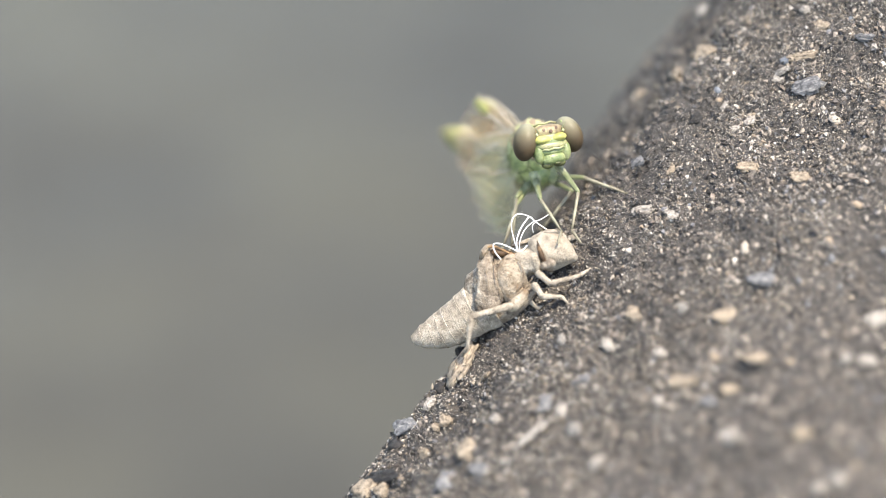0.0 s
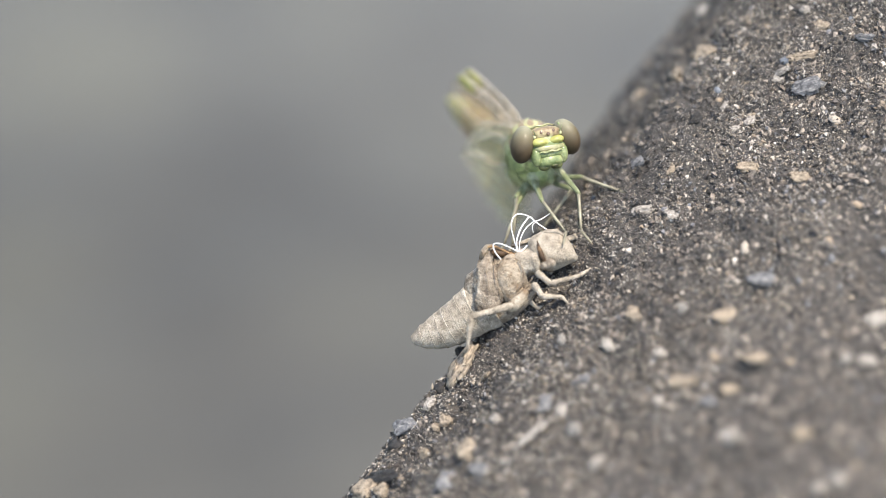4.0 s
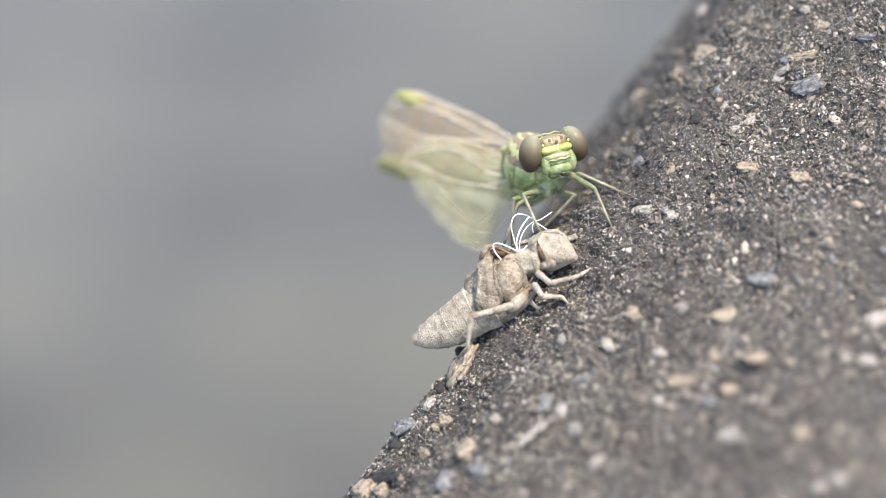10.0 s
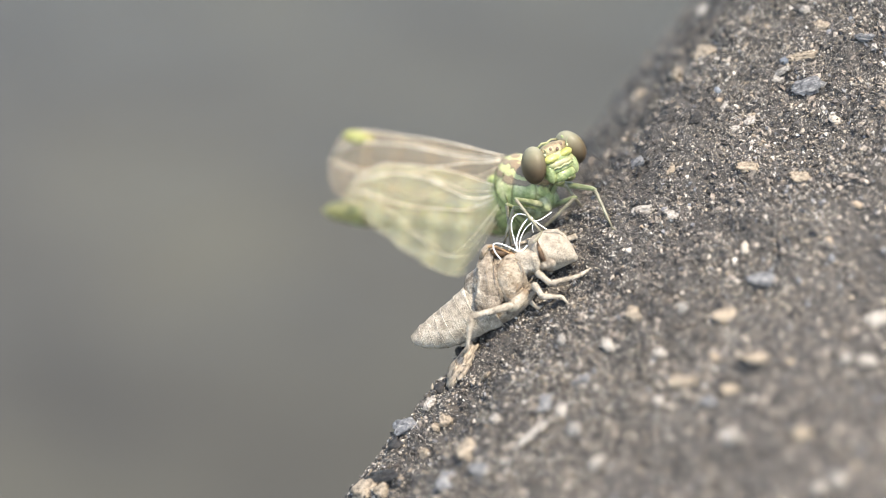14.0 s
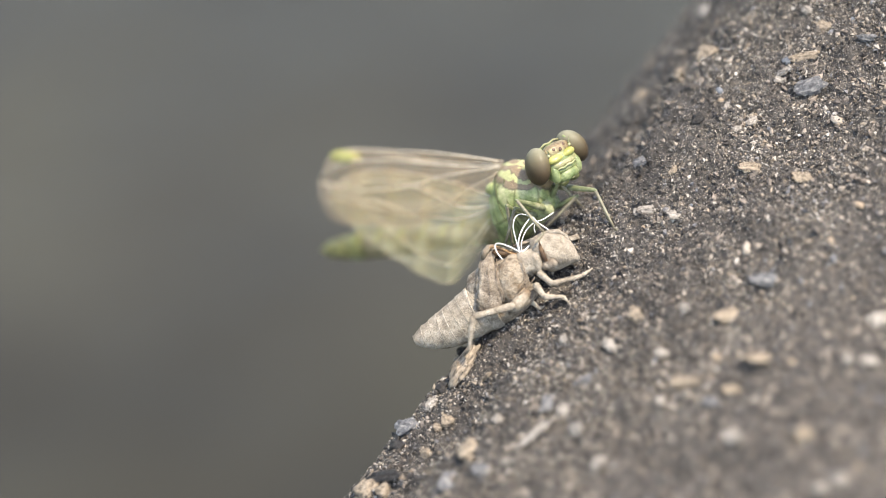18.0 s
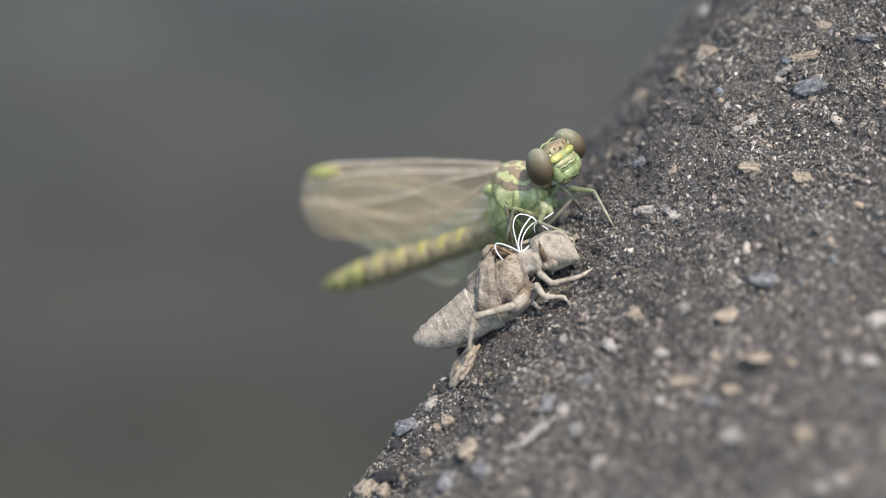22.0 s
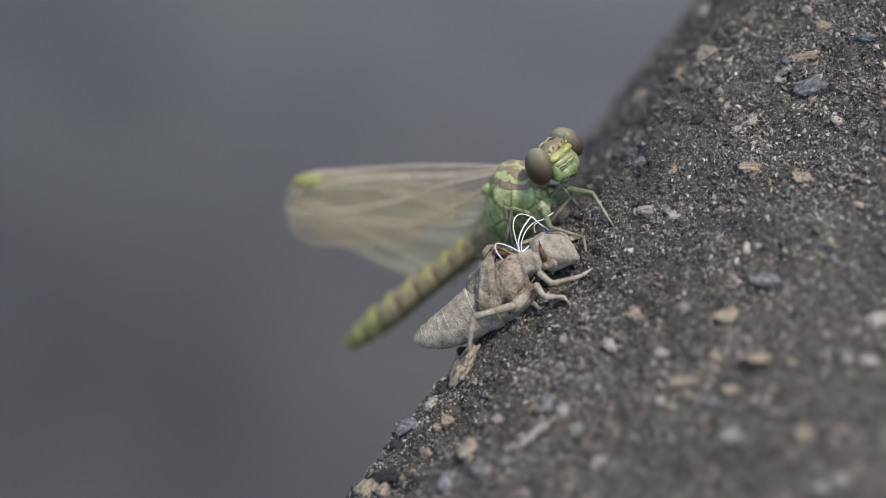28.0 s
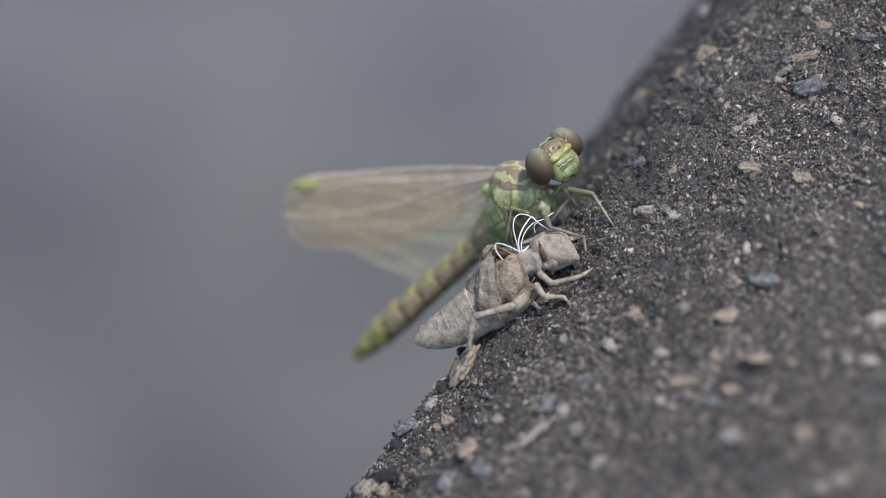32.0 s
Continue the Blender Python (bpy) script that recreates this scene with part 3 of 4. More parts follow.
    # white threads drawn out of the breathing holes
    def thread(r, *pts):
        part("thread", tube_mesh("thread", smooth_line([hp(*p) for p in pts], 8), px(r * 0.66), THREAD, 7), husk, "fine white breathing-tube thread")

    thread(1.7, (886, 459, 2.8), (876, 446, 3.0), (873, 434, 3.0), (880, 431, 3.0), (895, 435, 2.6), (912, 443, 2.2), (924, 448, 1.8))
    thread(1.9, (918, 450, 2.0), (914, 430, 2.2), (920, 408, 2.0), (930, 392, 1.6), (938, 384, 1.2), (946, 392, 0.8))
    thread(1.5, (916, 447, 2.0), (910, 425, 1.8), (905, 402, 1.6), (908, 386, 1.4), (918, 379, 1.0), (935, 383, 0.6), (952, 396, 0.4), (970, 408, 0.2))
    thread(1.4, (920, 448, 1.6), (920, 428, 1.2), (928, 408, 0.8), (942, 394, 0.4), (958, 388, 0.0), (976, 376, -0.4))
    thread(2.0, (918, 448, 2.2), (926, 442, 2.0), (934, 434, 1.4))
    thread(1.0, (944, 412, -1), (942, 400, -1), (948, 394, -1))


build_husk()

# ---- the dragonfly ----
fly = new("dragonfly")
tagged(fly, "freshly emerged green and brown dragonfly unfolding its milky wings", "dragonfly")
MM = 0.001


def vec(x, y, z):
    return Vector((x, y, z)) * MM


def axes(x, y, z):
    return vec(x, 0, 0), vec(0, y, 0), vec(0, 0, z)


def frame_from(origin, forward, upward):
    """A pose with x along forward and z as near upward as it can be."""
    f = forward.normalized()
    d = (upward - f * upward.dot(f)).normalized()
    m = Matrix((f, d.cross(f), d)).transposed().to_4x4()
    m.translation = origin
    return m


def build_thorax():
    rings = []
    for x, cz, hw, hh in ((4.9, -0.6, 0.9, 1.0), (4.4, -0.5, 1.9, 2.1), (3.4, -0.3, 2.6, 3.0), (2.0, 0.0, 3.05, 3.8), (0.4, 0.1, 3.2, 4.1), (-1.4, -0.1, 3.1, 3.9), (-3.0, -0.5, 2.7, 3.3), (-4.3, -0.9, 2.1, 2.4), (-5.0, -1.1, 1.5, 1.6)):
        hw, hh = hw * 1.15, hh * 1.2
        rings.append((vec(x * 1.1 - 0.3, 0, cz - 0.2), vec(0, hw, 0), vec(0.35 * hh, 0, hh)))
    part("thorax", rings_mesh("thorax", rings, THORAX, 28, True, 0.09), fly, "green thorax with brown bands")
    # dark sutures that run slanting down both sides
    for x0, x1 in ((3.3, 1.6), (1.5, -0.6), (-0.3, -2.4)):
        for side in (1, -1):
            pts = []
            for k in range(9):
                a = radians(58 - 14 * k)
                x = x0 + (x1 - x0) * k / 8
                girth = 1 - (abs(x) / 6.5) ** 2
                pts.append(vec(x + 1.0 * math.sin(a), side * 3.66 * girth * math.cos(a), -0.2 + 4.75 * girth * math.sin(a)))
            part("suture", tube_mesh("suture", smooth_line(pts, 3), 0.00009, MOUTH, 6, 0.3), fly, "dark groove between the plates")
    part("neck", blob_mesh("neck", vec(5.2, 0, -0.2), axes(1.3, 1.5, 1.7), THORAX, 16, 10, 0.05), fly)
    for x in (1.9, -0.8):
        for side in (1, -1):
            part("wing_hinge", blob_mesh("wing_hinge", vec(x - 0.6, side * 1.25, 3.6), axes(1.0, 0.55, 0.7), THORAX, 12, 8, 0.08), fly)
    part("keel", tube_mesh("keel", [vec(3.9, 0, 2.1), vec(3.1, 0, 3.0), vec(1.9, 0, 3.75), (vec(0.6, 0, 4.2))], [0.0001, 0.00026, 0.0003, 0.0001], BAND, 8), fly, "cream keel of the back")
    for x in (3.0, 1.3, -0.5):
        for side in (1, -1):
            part("coxa", blob_mesh("coxa", vec(x, side * 1.1, -3.3), axes(1.0, 0.85, 1.5), COXA, 14, 10, 0.08), fly)
    part("breast", blob_mesh("breast", vec(0.7, 0, -2.9), axes(3.5, 2.1, 1.9), BELLY, 18, 12, 0.06), fly)


def build_head():
    head = part("head", blob_mesh("head", vec(0.15, 0, -0.9), axes(2.0, 2.7, 2.75), FACE, 26, 18, 0.05), fly, "green head")
    for side in (1, -1):
        me = blob_mesh("eye", vec(0, 0, 0), axes(2.2, 1.62, 2.55), EYE_SKIN, 36, 26)
        eye = part("eye", me, head, "large olive-brown compound eye")
        eye.location = vec(0.0, side * 3.15, -0.1)
        eye.rotation_euler = (radians(side * 16), 0, radians(side * 12))
        rim = [vec(0.95 * math.cos(a) + 0.35, side * (2.05 + 0.25 * math.cos(a)), -0.1 + 2.1 * math.sin(a)) for a in [radians(-80 + 20 * k) for k in range(9)]]
        part("eye_rim", tube_mesh("eye_rim", smooth_line(rim, 3), 0.0002, FACE, 8, 0.2), head)
    part("crown", blob_mesh("crown", vec(0.75, 0, 0.95), axes(1.25, 2.0, 0.9), VERTEX, 20, 12, 0.1, 0.85), head, "brown crown between the eyes")
    part("nape", tube_mesh("nape", [vec(-0.2, -1.6, 1.75), vec(-0.1, -0.8, 2.05), vec(-0.1, 0, 1.9), vec(-0.1, 0.8, 2.05), vec(-0.2, 1.6, 1.75)], 0.00015, CLYPEUS, 9, 0.3), head, "dull green edge of the crown")
    for side in (1, -1):
        part("forehead", blob_mesh("forehead", vec(1.5, side * 1.05, -0.05), axes(0.85, 1.28, 0.62), LIME, 22, 14, 0.16), head, "yellow-green forehead lobe")
        part("antenna_base", blob_mesh("antenna_base", vec(1.45, side * 1.85, 0.75), axes(0.28, 0.24, 0.28), COXA, 10, 8, 0.1), head, "cream knob of the feeler")
        part("antenna", tube_mesh("antenna", [vec(1.5, side * 1.65, 0.9), vec(1.75, side * 1.8, 1.2), vec(1.9, side * 2.0, 1.6), vec(1.95, side * 2.1, 1.9)], [0.00013, 0.0001, 0.00006, 0.00003], LEG, 7), head)
        part("cheek", blob_mesh("cheek", vec(1.15, side * 1.9, -2.0), axes(0.85, 0.7, 1.3), FACE, 16, 12, 0.1), head)
        part("jaw", blob_mesh("jaw", vec(0.95, side * 0.85, -3.45), axes(0.75, 0.85, 0.6), MOUTH, 14, 9, 0.1), head)
    part("upper_lip", blob_mesh("upper_lip", vec(1.3, 0, -0.98), axes(0.95, 2.2, 0.66), CLYPEUS, 24, 12, 0.16, 0.9), head)
    part("lip_ridge", tube_mesh("lip_ridge", smooth_line([vec(1.55, -1.85, -1.75), vec(1.95, -1.35, -1.4), vec(2.2, -0.7, -1.5), vec(2.25, 0, -1.35), vec(2.2, 0.7, -1.5), vec(1.95, 1.35, -1.4), vec(1.55, 1.85, -1.75)], 4), 0.00016, COXA, 9, 0.4), head, "cream edge of the lip")
    part("clypeus", blob_mesh("clypeus", vec(1.25, 0, -1.75), axes(0.95, 2.1, 0.66), FACE, 22, 12, 0.18), head)
    part("labrum", blob_mesh("labrum", vec(1.15, 0, -2.7), axes(1.12, 1.8, 0.92), FACE, 22, 14, 0.16, 0.92), head)
    # the shade of the mouth gap is painted as a dark lump
    part("mouth_shade", blob_mesh("mouth_shade", vec(1.75, 0.35, -3.4), axes(0.3, 0.55, 0.2), MOUTH, 12, 8, 0.15), head, "dark lump standing for the shaded gap of the mouth")
    for y, x, z, r in ((0.0, 1.85, 0.9, 0.28), (0.85, 1.6, 1.2, 0.3), (-0.85, 1.6, 1.2, 0.3)):
        part("ocellus", blob_mesh("ocellus", vec(x, y, z), axes(r, r, r), OCELLUS, 14, 10), head, "red-brown simple eye")
    return head


SPAN, PANELS = 32.0, 5
OVERLAP = 0.012


def wing_edges(x, hind):
    """Leading and trailing edge at x (0 root to 1 tip), in mm."""
    if hind:
        lead = -0.5 + 1.6 * math.sin(min(x, 0.5) * math.pi) - 2.4 * max(0, x - 0.62) ** 2 * 7
        trail = -(3.4 + 10.0 * math.sin(math.pi / 2 * min(1, x / 0.25))) + 8.4 * (max(0, x - 0.25) / 0.75) ** 1.35
    else:
        lead = 0.2 + 0.9 * math.sin(min(x, 0.5) * math.pi)
        trail = -(1.8 + 8.0 * min(1, x * 2.2) ** 0.8) + 0.3 * x
    if x > 0.82:
        r = (x - 0.82) / 0.18
        k = max(0.0, 1 - r ** 2.3) ** (1 / 2.1)
        mid = -3.6 if not hind else -4.0
        lead, trail = mid + (lead - mid) * k, mid + (trail - mid) * k
    return lead, trail


def pleat(f, x):
    return (0.11 * math.cos(f * math.pi * 9) + 0.35 * math.sin(f * 2.4 + x * 2)) * (1 - 0.5 * x)


def build_wing(hind, side):
    """The rigid panels of one wing; each is drawn about its own root edge."""
    panels = []
    for i in range(PANELS):
        x0, x1 = i / PANELS, (i + 1) / PANELS + (OVERLAP if i < PANELS - 1 else 0)
        nx, ny = 12, 38
        verts, faces = [], []
        for a in range(nx + 1):
            x = x0 + (x1 - x0) * a / nx
            lead, trail = wing_edges(min(x, 0.9995), hind)
            for b in range(ny + 1):
                f = b / ny
                verts.append(vec((x - x0) * SPAN, lead + (trail - lead) * f, pleat(f, x)))
        for a in range(nx):
            for b in range(ny):
                k = a * (ny + 1) + b
                faces.append((k, k + 1, k + ny + 2, k + ny + 1))
        name = "hindwing_panel" if hind else "forewing_panel"
        panel = part(name, mesh_of(name, verts, faces, HINDWING if hind else FOREWING), fly, "milky green translucent membrane" if hind else "straw-coloured translucent membrane")
        for f, r in ((0.0, 0.10), (0.09, 0.08), (0.19, 0.15), (0.44, 0.13), (0.70, 0.08), (1.0, 0.03)):
            pts = []
            for a in range(0, nx + 1, 2):
                x = x0 + (x1 - x0) * a / nx
                lead, trail = wing_edges(min(x, 0.9995), hind)
                g = min(1.0, max(0.0, f + ((0.05 + 0.10 * f) * math.sin(x * 5 + f * 9) if 0 < f < 1 else 0)))
                pts.append(vec((x - x0) * SPAN, lead + (trail - lead) * g, pleat(g, x) + 0.04))
            part("vein", tube_mesh("vein", pts, r * 0.65 * MM, VEIN, 6), panel)
        if i == PANELS - 1 and not hind:
            x = 0.88
            lead, _ = wing_edges(x, hind)
            part("wing_spot", blob_mesh("wing_spot", vec((x - x0) * SPAN, lead - 0.9, pleat(0.1, x)), axes(2.3, 0.9, 0.3), STIGMA, 16, 8), panel, "yellow spot at the wing tip")
        panels.append(panel)
    return panels


ABDOMEN = 33.0


def build_abdomen():
    segs = []
    rad = [2.7, 2.3, 1.86, 1.66, 1.62, 1.66, 1.76, 1.92, 1.88, 1.6]
    long = ABDOMEN / 10
    for i in range(10):
        r0, r1 = rad[i], rad[min(i + 1, 9)] if i < 9 else 1.0
        rings = []
        for f, g in ((-0.06, 0.85), (0.0, 0.97), (0.06, 1.02), (0.3, 1.0), (0.6, 1.0), (0.92, 1.03), (1.0, 1.0), (1.05, 0.88)):
            r = (r0 + (r1 - r0) * max(0, min(1, f))) * g * (1 + 0.015 * (i % 2))
            rings.append((vec(-f * long, 0, 0), vec(0, r, 0), vec(0, 0, r * 1.05)))
        seg = part("abdomen_segment", rings_mesh("abdomen_segment", rings, SEGMENT if i < 8 else TAIL_SKIN, 18, True, 0.05), fly, "brown abdomen ring with a yellow band" if i < 8 else "green last abdomen ring")
        if i < 9:
            band = []
            for f, g in ((0.04, 0.97), (0.07, 1.06), (0.30, 1.06), (0.38, 0.97)):
                r = (r0 + (r1 - r0) * f) * g * (1 + 0.015 * (i % 2))
                band.append((vec(-f * long, 0, 0.12), vec(0, r * 0.93, 0), vec(0, 0, r * 1.02)))
            part("band", rings_mesh("band", band, BAND, 18, True, 0.05), seg, "yellow band")
            part("flank", blob_mesh("flank", vec(-long * 0.5, 0, -r0 * 0.45), axes(long * 0.44, r0 * 0.84, r0 * 0.62), BELLY, 14, 9, 0.05), seg, "yellow-green flank")
        else:
            for side in (1, -1):
                part("tail_clasper", tube_mesh("tail_clasper", [vec(-2.4, side * 0.4, 0.2), vec(-3.6, side * 0.6, 0.3), vec(-4.6, side * 0.45, 0.2)], [0.0004, 0.0003, 0.0001], BAND, 7), seg)
        segs.append(seg)
    return segs


build_thorax()
head = build_head()
WINGS = [(hind, side, build_wing(hind, side)) for hind in (False, True) for side in (1, -1)]
SEGS = build_abdomen()

LEG_KINDS = (("fore", 3.0, 7.4, 5.6), ("mid", 1.2, 6.4, 6.2), ("hind", -0.4, 7.4, 7.0))


def build_legs():
    legs = []
    for kind, x, l1, l2 in LEG_KINDS:
        for side in (1, -1):
            f = lambda k, l: vec(k * l, 0, 0)
            femur = part("thigh", tube_mesh("thigh", [f(k, l1) for k in (-0.04, 0.05, 0.3, 0.7, 0.96, 1.03)], [0.00026, 0.00042, 0.00046, 0.00037, 0.0003, 0.00018], LEG, 10, 0.05), fly)
            tibia = part("shin", tube_mesh("shin", [f(k, l2) for k in (-0.03, 0.04, 0.4, 0.8, 1.0)], [0.00017, 0.00025, 0.00021, 0.00018, 0.00013], SHIN, 9, 0.05), fly)
            for i in range(7):
                k = 0.15 + 0.11 * i
                for s in (1, -1):
                    part("spine", tube_mesh("spine", [f(k, l2), f(k + 0.07, l2) + vec(0, s * 0.35, -0.4)], [0.00006, 0.00002], MOUTH, 5), tibia)
            foot = part("foot", tube_mesh("foot", [f(k, 2.4) for k in (-0.05, 0.1, 0.5, 0.9, 1.0)], [0.00014, 0.0002, 0.00017, 0.00014, 0.00005], SHIN, 8, 0.08), fly)
            legs.append((kind, side, x, l1, l2, femur, tibia, foot))
    return legs


LEGS = build_legs()


# ---- pebbles and grit of the stone ----
def build_grains():
    rng = np.random.default_rng(5)

    def lump(name, material, seed, rough=0.34):
        bm = bmesh.new()
        bmesh.ops.create_icosphere(bm, subdivisions=3 if rough > 0.3 else 2, radius=1.0)
        off = Vector((seed * 3.1, seed * 1.7, 0))
        for v in bm.verts:
            v.co *= 1 + rough * noise.noise(v.co * 1.3 + off) * 1.6 + rough * noise.noise(v.co * 3.0 + off) + rough * 0.35 * noise.noise(v.co * 6.0 + off)
        me = bpy.data.meshes.new(name)
        bm.to_mesh(me)
        bm.free()
        me.materials.append(material)
        me.polygons.foreach_set("use_smooth", [True] * len(me.polygons))
        return me

    def seat(me, p, nn, w, h, deep, spin, name="pebble", label=""):
        along = (R_ - nn * R_.dot(nn)).normalized()
        m = Matrix((along, nn.cross(along), nn)).transposed().to_4x4() @ pose(0, 0, 0, 0, 0, spin)
        ob = part(name, me, stone, label)
        ob.matrix_basis = Matrix.Translation(p) @ m @ Matrix.Diagonal((w * MM, h * MM, deep * MM, 1))
        return ob

    own = {k: [lump("pebble", k, i + j * 5) for j in range(3)] for i, k in enumerate((TAN, PALE, BLUE, CHAR))}
    count = [0]

    crumbs = []

    def pebble(u, v, w, h, spin, material, proud=0.25, depth=None):
        """A pebble placed and stretched to fit the camera's view at (u, v), its half-sizes in pixels, its long side
        tilted by spin degrees.
        """
        p, nn = touch(u, v) if depth is None else (place(u, v, depth), N_)
        ca, sa = math.cos(radians(spin)), math.sin(radians(spin))
        one, two = touch(u + ca * 6, v - sa * 6)[0] - p, touch(u + sa * 6, v + ca * 6)[0] - p
        if depth is not None:
            one, two = turn(ca, sa, 0) * px(6), turn(sa, -ca, 0) * px(6)
        along = (one - nn * one.dot(nn)).normalized()
        k1, k2 = min(1.7, one.length / px(6)), min(1.7, two.length / px(6))
        count[0] += 1
        ob = part("pebble", own[material][count[0] % 3], stone)
        m = Matrix((along, nn.cross(along), nn)).transposed().to_4x4()
        deep = max(0.2, min(w, h) * STEP * (0.25 + proud))
        ob.matrix_basis = Matrix.Translation(p - nn * (0.1 + 0.3 * deep) * MM) @ m @ Matrix.Diagonal((px(w) * k1 * 0.85, px(h) * k2 * 0.85, deep * MM, 1))
        # crumbs that cling to it and break its outline
        aside = nn.cross(along)
        for _ in range(int(8 + 0.16 * w * h)):
            a, r = rng.uniform(0, 2 * math.pi), rng.uniform(0.35, 1.25) ** 0.8
            top = deep * MM * max(0.0, 1 - r * r) ** 0.5 - (0.1 + 0.3 * deep) * MM
            crumbs.append((p + along * (px(w) * k1 * r * math.cos(a)) + aside * (px(h) * k2 * r * math.sin(a)) + nn * max(top, -0.05 * MM), nn))

    pebble(1430, 152, 32, 18, 20, BLUE, 0.1)
    pebble(1424, 100, 32, 8, 12, TAN)
    pebble(1382, 128, 24, 7, 15, PALE)
    pebble(1376, 141, 13, 8, 0, PALE)
    pebble(1530, 66, 20, 8, 0, BLUE)
    pebble(1425, 18, 9, 9, 0, PALE)
    pebble(1456, 48, 17, 9, 0, TAN)
    pebble(1283, 188, 11, 6, 60, PALE)
    pebble(1327, 216, 11, 11, 0, PALE)
    pebble(1300, 228, 11, 6, 0, PALE)
    pebble(1188, 302, 7, 10, 0, TAN)
    pebble(1140, 372, 24, 8, 12, PALE)
    pebble(1190, 382, 17, 10, 0, PALE)
    pebble(1416, 314, 18, 8, -15, TAN)
    pebble(1325, 296, 22, 9, 0, TAN)
    pebble(1350, 496, 32, 16, 0, BLUE)
    pebble(942, 770, 50, 9, 40, PALE)
    pebble(830, 797, 24, 14, 30, TAN)
    pebble(790, 746, 13, 12, 0, TAN)
    pebble(753, 802, 9, 10, 0, TAN)
    pebble(772, 756, 10, 7, 0, TAN)
    pebble(826, 640, 40, 15, 57, TAN, 0.45)
    pebble(812, 664, 34, 15, 57, TAN, 0.6)
    pebble(818, 628, 15, 19, 40, CHAR, 0.6, -2.5)
    pebble(780, 690, 15, 9, 50, CHAR, 0.5)
    pebble(760, 716, 14, 8, 55, PALE, 0.4)
    pebble(720, 757, 19, 11, 25, BLUE, 0.4)
    pebble(700, 790, 15, 10, 55, CHAR, 0.4)
    pebble(678, 846, 28, 10, 12, CHAR, 0.5)
    pebble(648, 872, 19, 17, 90, TAN, 0.5)
    pebble(678, 868, 15, 13, 60, TAN, 0.4)
    pebble(995, 601, 10, 10, 0, PALE)
    pebble(1120, 557, 14, 15, 30, TAN)
    pebble(1208, 545, 12, 12, 0, PALE)
    pebble(1080, 612, 17, 13, 0, PALE)
    pebble(1167, 626, 13, 13, 0, PALE)
    pebble(1210, 678, 26, 12, 10, TAN)
    pebble(1340, 637, 26, 14, 15, TAN)
    pebble(1285, 558, 28, 10, 20, TAN)
    pebble(1165, 712, 11, 11, 0, PALE)
    pebble(1290, 775, 19, 19, 40, PALE)
    pebble(1056, 824, 20, 17, 50, PALE)
    pebble(1018, 760, 13, 14, 0, PALE)
    pebble(994, 727, 17, 13, 60, PALE)
    pebble(1030, 674, 15, 10, 10, BLUE)
    pebble(850, 832, 20, 14, 0, BLUE)
    pebble(793, 855, 14, 18, 0, BLUE)
    pebble(966, 715, 22, 12, 60, BLUE)
    pebble(1255, 712, 17, 12, 0, BLUE)
    pebble(1482, 850, 15, 15, 0, PALE)
    pebble(1447, 866, 15, 15, 0, PALE)
    pebble(1420, 770, 18, 13, 0, TAN)
    pebble(1553, 565, 26, 15, 10, PALE)
    pebble(1535, 640, 17, 14, 0, PALE)
    pebble(1498, 636, 12, 12, 0, PALE)
    pebble(1290, 690, 18, 8, 0, TAN)
    pebble(877, 742, 10, 10, 0, PALE)
    pebble(860, 668, 12, 8, 0, TAN)
    pebble(1250, 98, 15, 12, 0, TAN)
    pebble(1198, 132, 14, 12, 0, TAN)
    pebble(1250, 20, 14, 12, 0, PALE)
    pebble(1132, 172, 10, 10, 0, TAN)
    pebble(1130, 288, 14, 8, 0, BLUE, 0.4)
    pebble(1060, 335, 11, 7, 0, CHAR, 0.3)
    pebble(1232, 212, 14, 9, 0, CHAR, 0.5)

    # scattered pebbles
    kinds = [lump("pebble", PEBBLE, 40 + i, 0.22) for i in range(6)]
    for i in range(140):
        q, s = rng.uniform(-50, 75), rng.uniform(-44, 88)
        p, nn = face_at(q, s)
        r = 0.27 + 0.36 * rng.random() ** 2.5
        seat(kinds[i % 6], p - nn * 0.1 * MM, nn, r * rng.uniform(0.9, 1.6), r, r * 0.7, rng.uniform(0, 180))

    # grit too small to pick apart: jittered octahedra sunk in the face
    base = np.array([(1, 0, 0), (0, 1, 0), (-1, 0, 0), (0, -1, 0), (0, 0, 1), (0, 0, -1)], float)
    tri = np.array([(0, 1, 4), (1, 2, 4), (2, 3, 4), (3, 0, 4), (1, 0, 5), (2, 1, 5), (3, 2, 5), (0, 3, 5)])
    def scatter(name, total, material, sizes, spread, label, seats=()):
        allv, allf = np.zeros((total * 6, 3)), np.zeros((total * 8, 3), int)
        i = 0
        while i < total:
            q, s = rng.uniform(-52, 75), spread(i)
            p, nn = seats[i] if i < len(seats) else face_at(q, s)
            if i >= len(seats) and material is not GRIT and material is not GRAVEL and noise.noise(p * 190) + 0.6 * noise.noise(p * 60) < rng.uniform(-0.55, 0.35):
                continue
            r = sizes() * MM
            v = base * rng.uniform(0.5, 1.3, (6, 1)) * r * np.array([1.5, 1, 0.7])
            rot, _ = np.linalg.qr(rng.normal(size=(3, 3)))
            allv[i * 6:i * 6 + 6] = v @ rot + np.array(p + nn * (0.05 * r))
            allf[i * 8:i * 8 + 8] = tri + i * 6
            i += 1
        me = bpy.data.meshes.new(name)
        me.from_pydata(allv.tolist(), [], allf.tolist())
        me.materials.append(material)
        me.update()
        tagged(part(name, me, stone, label), kind="stuff")

    # coarser grains in the near part of the face
    scatter("gravel", 19000, GRAVEL, lambda: 0.16 + 0.36 * rng.random() ** 2, lambda i: rng.uniform(7, 92) if i % 8 else rng.uniform(-46, 0), "brown and grey coarse grains")
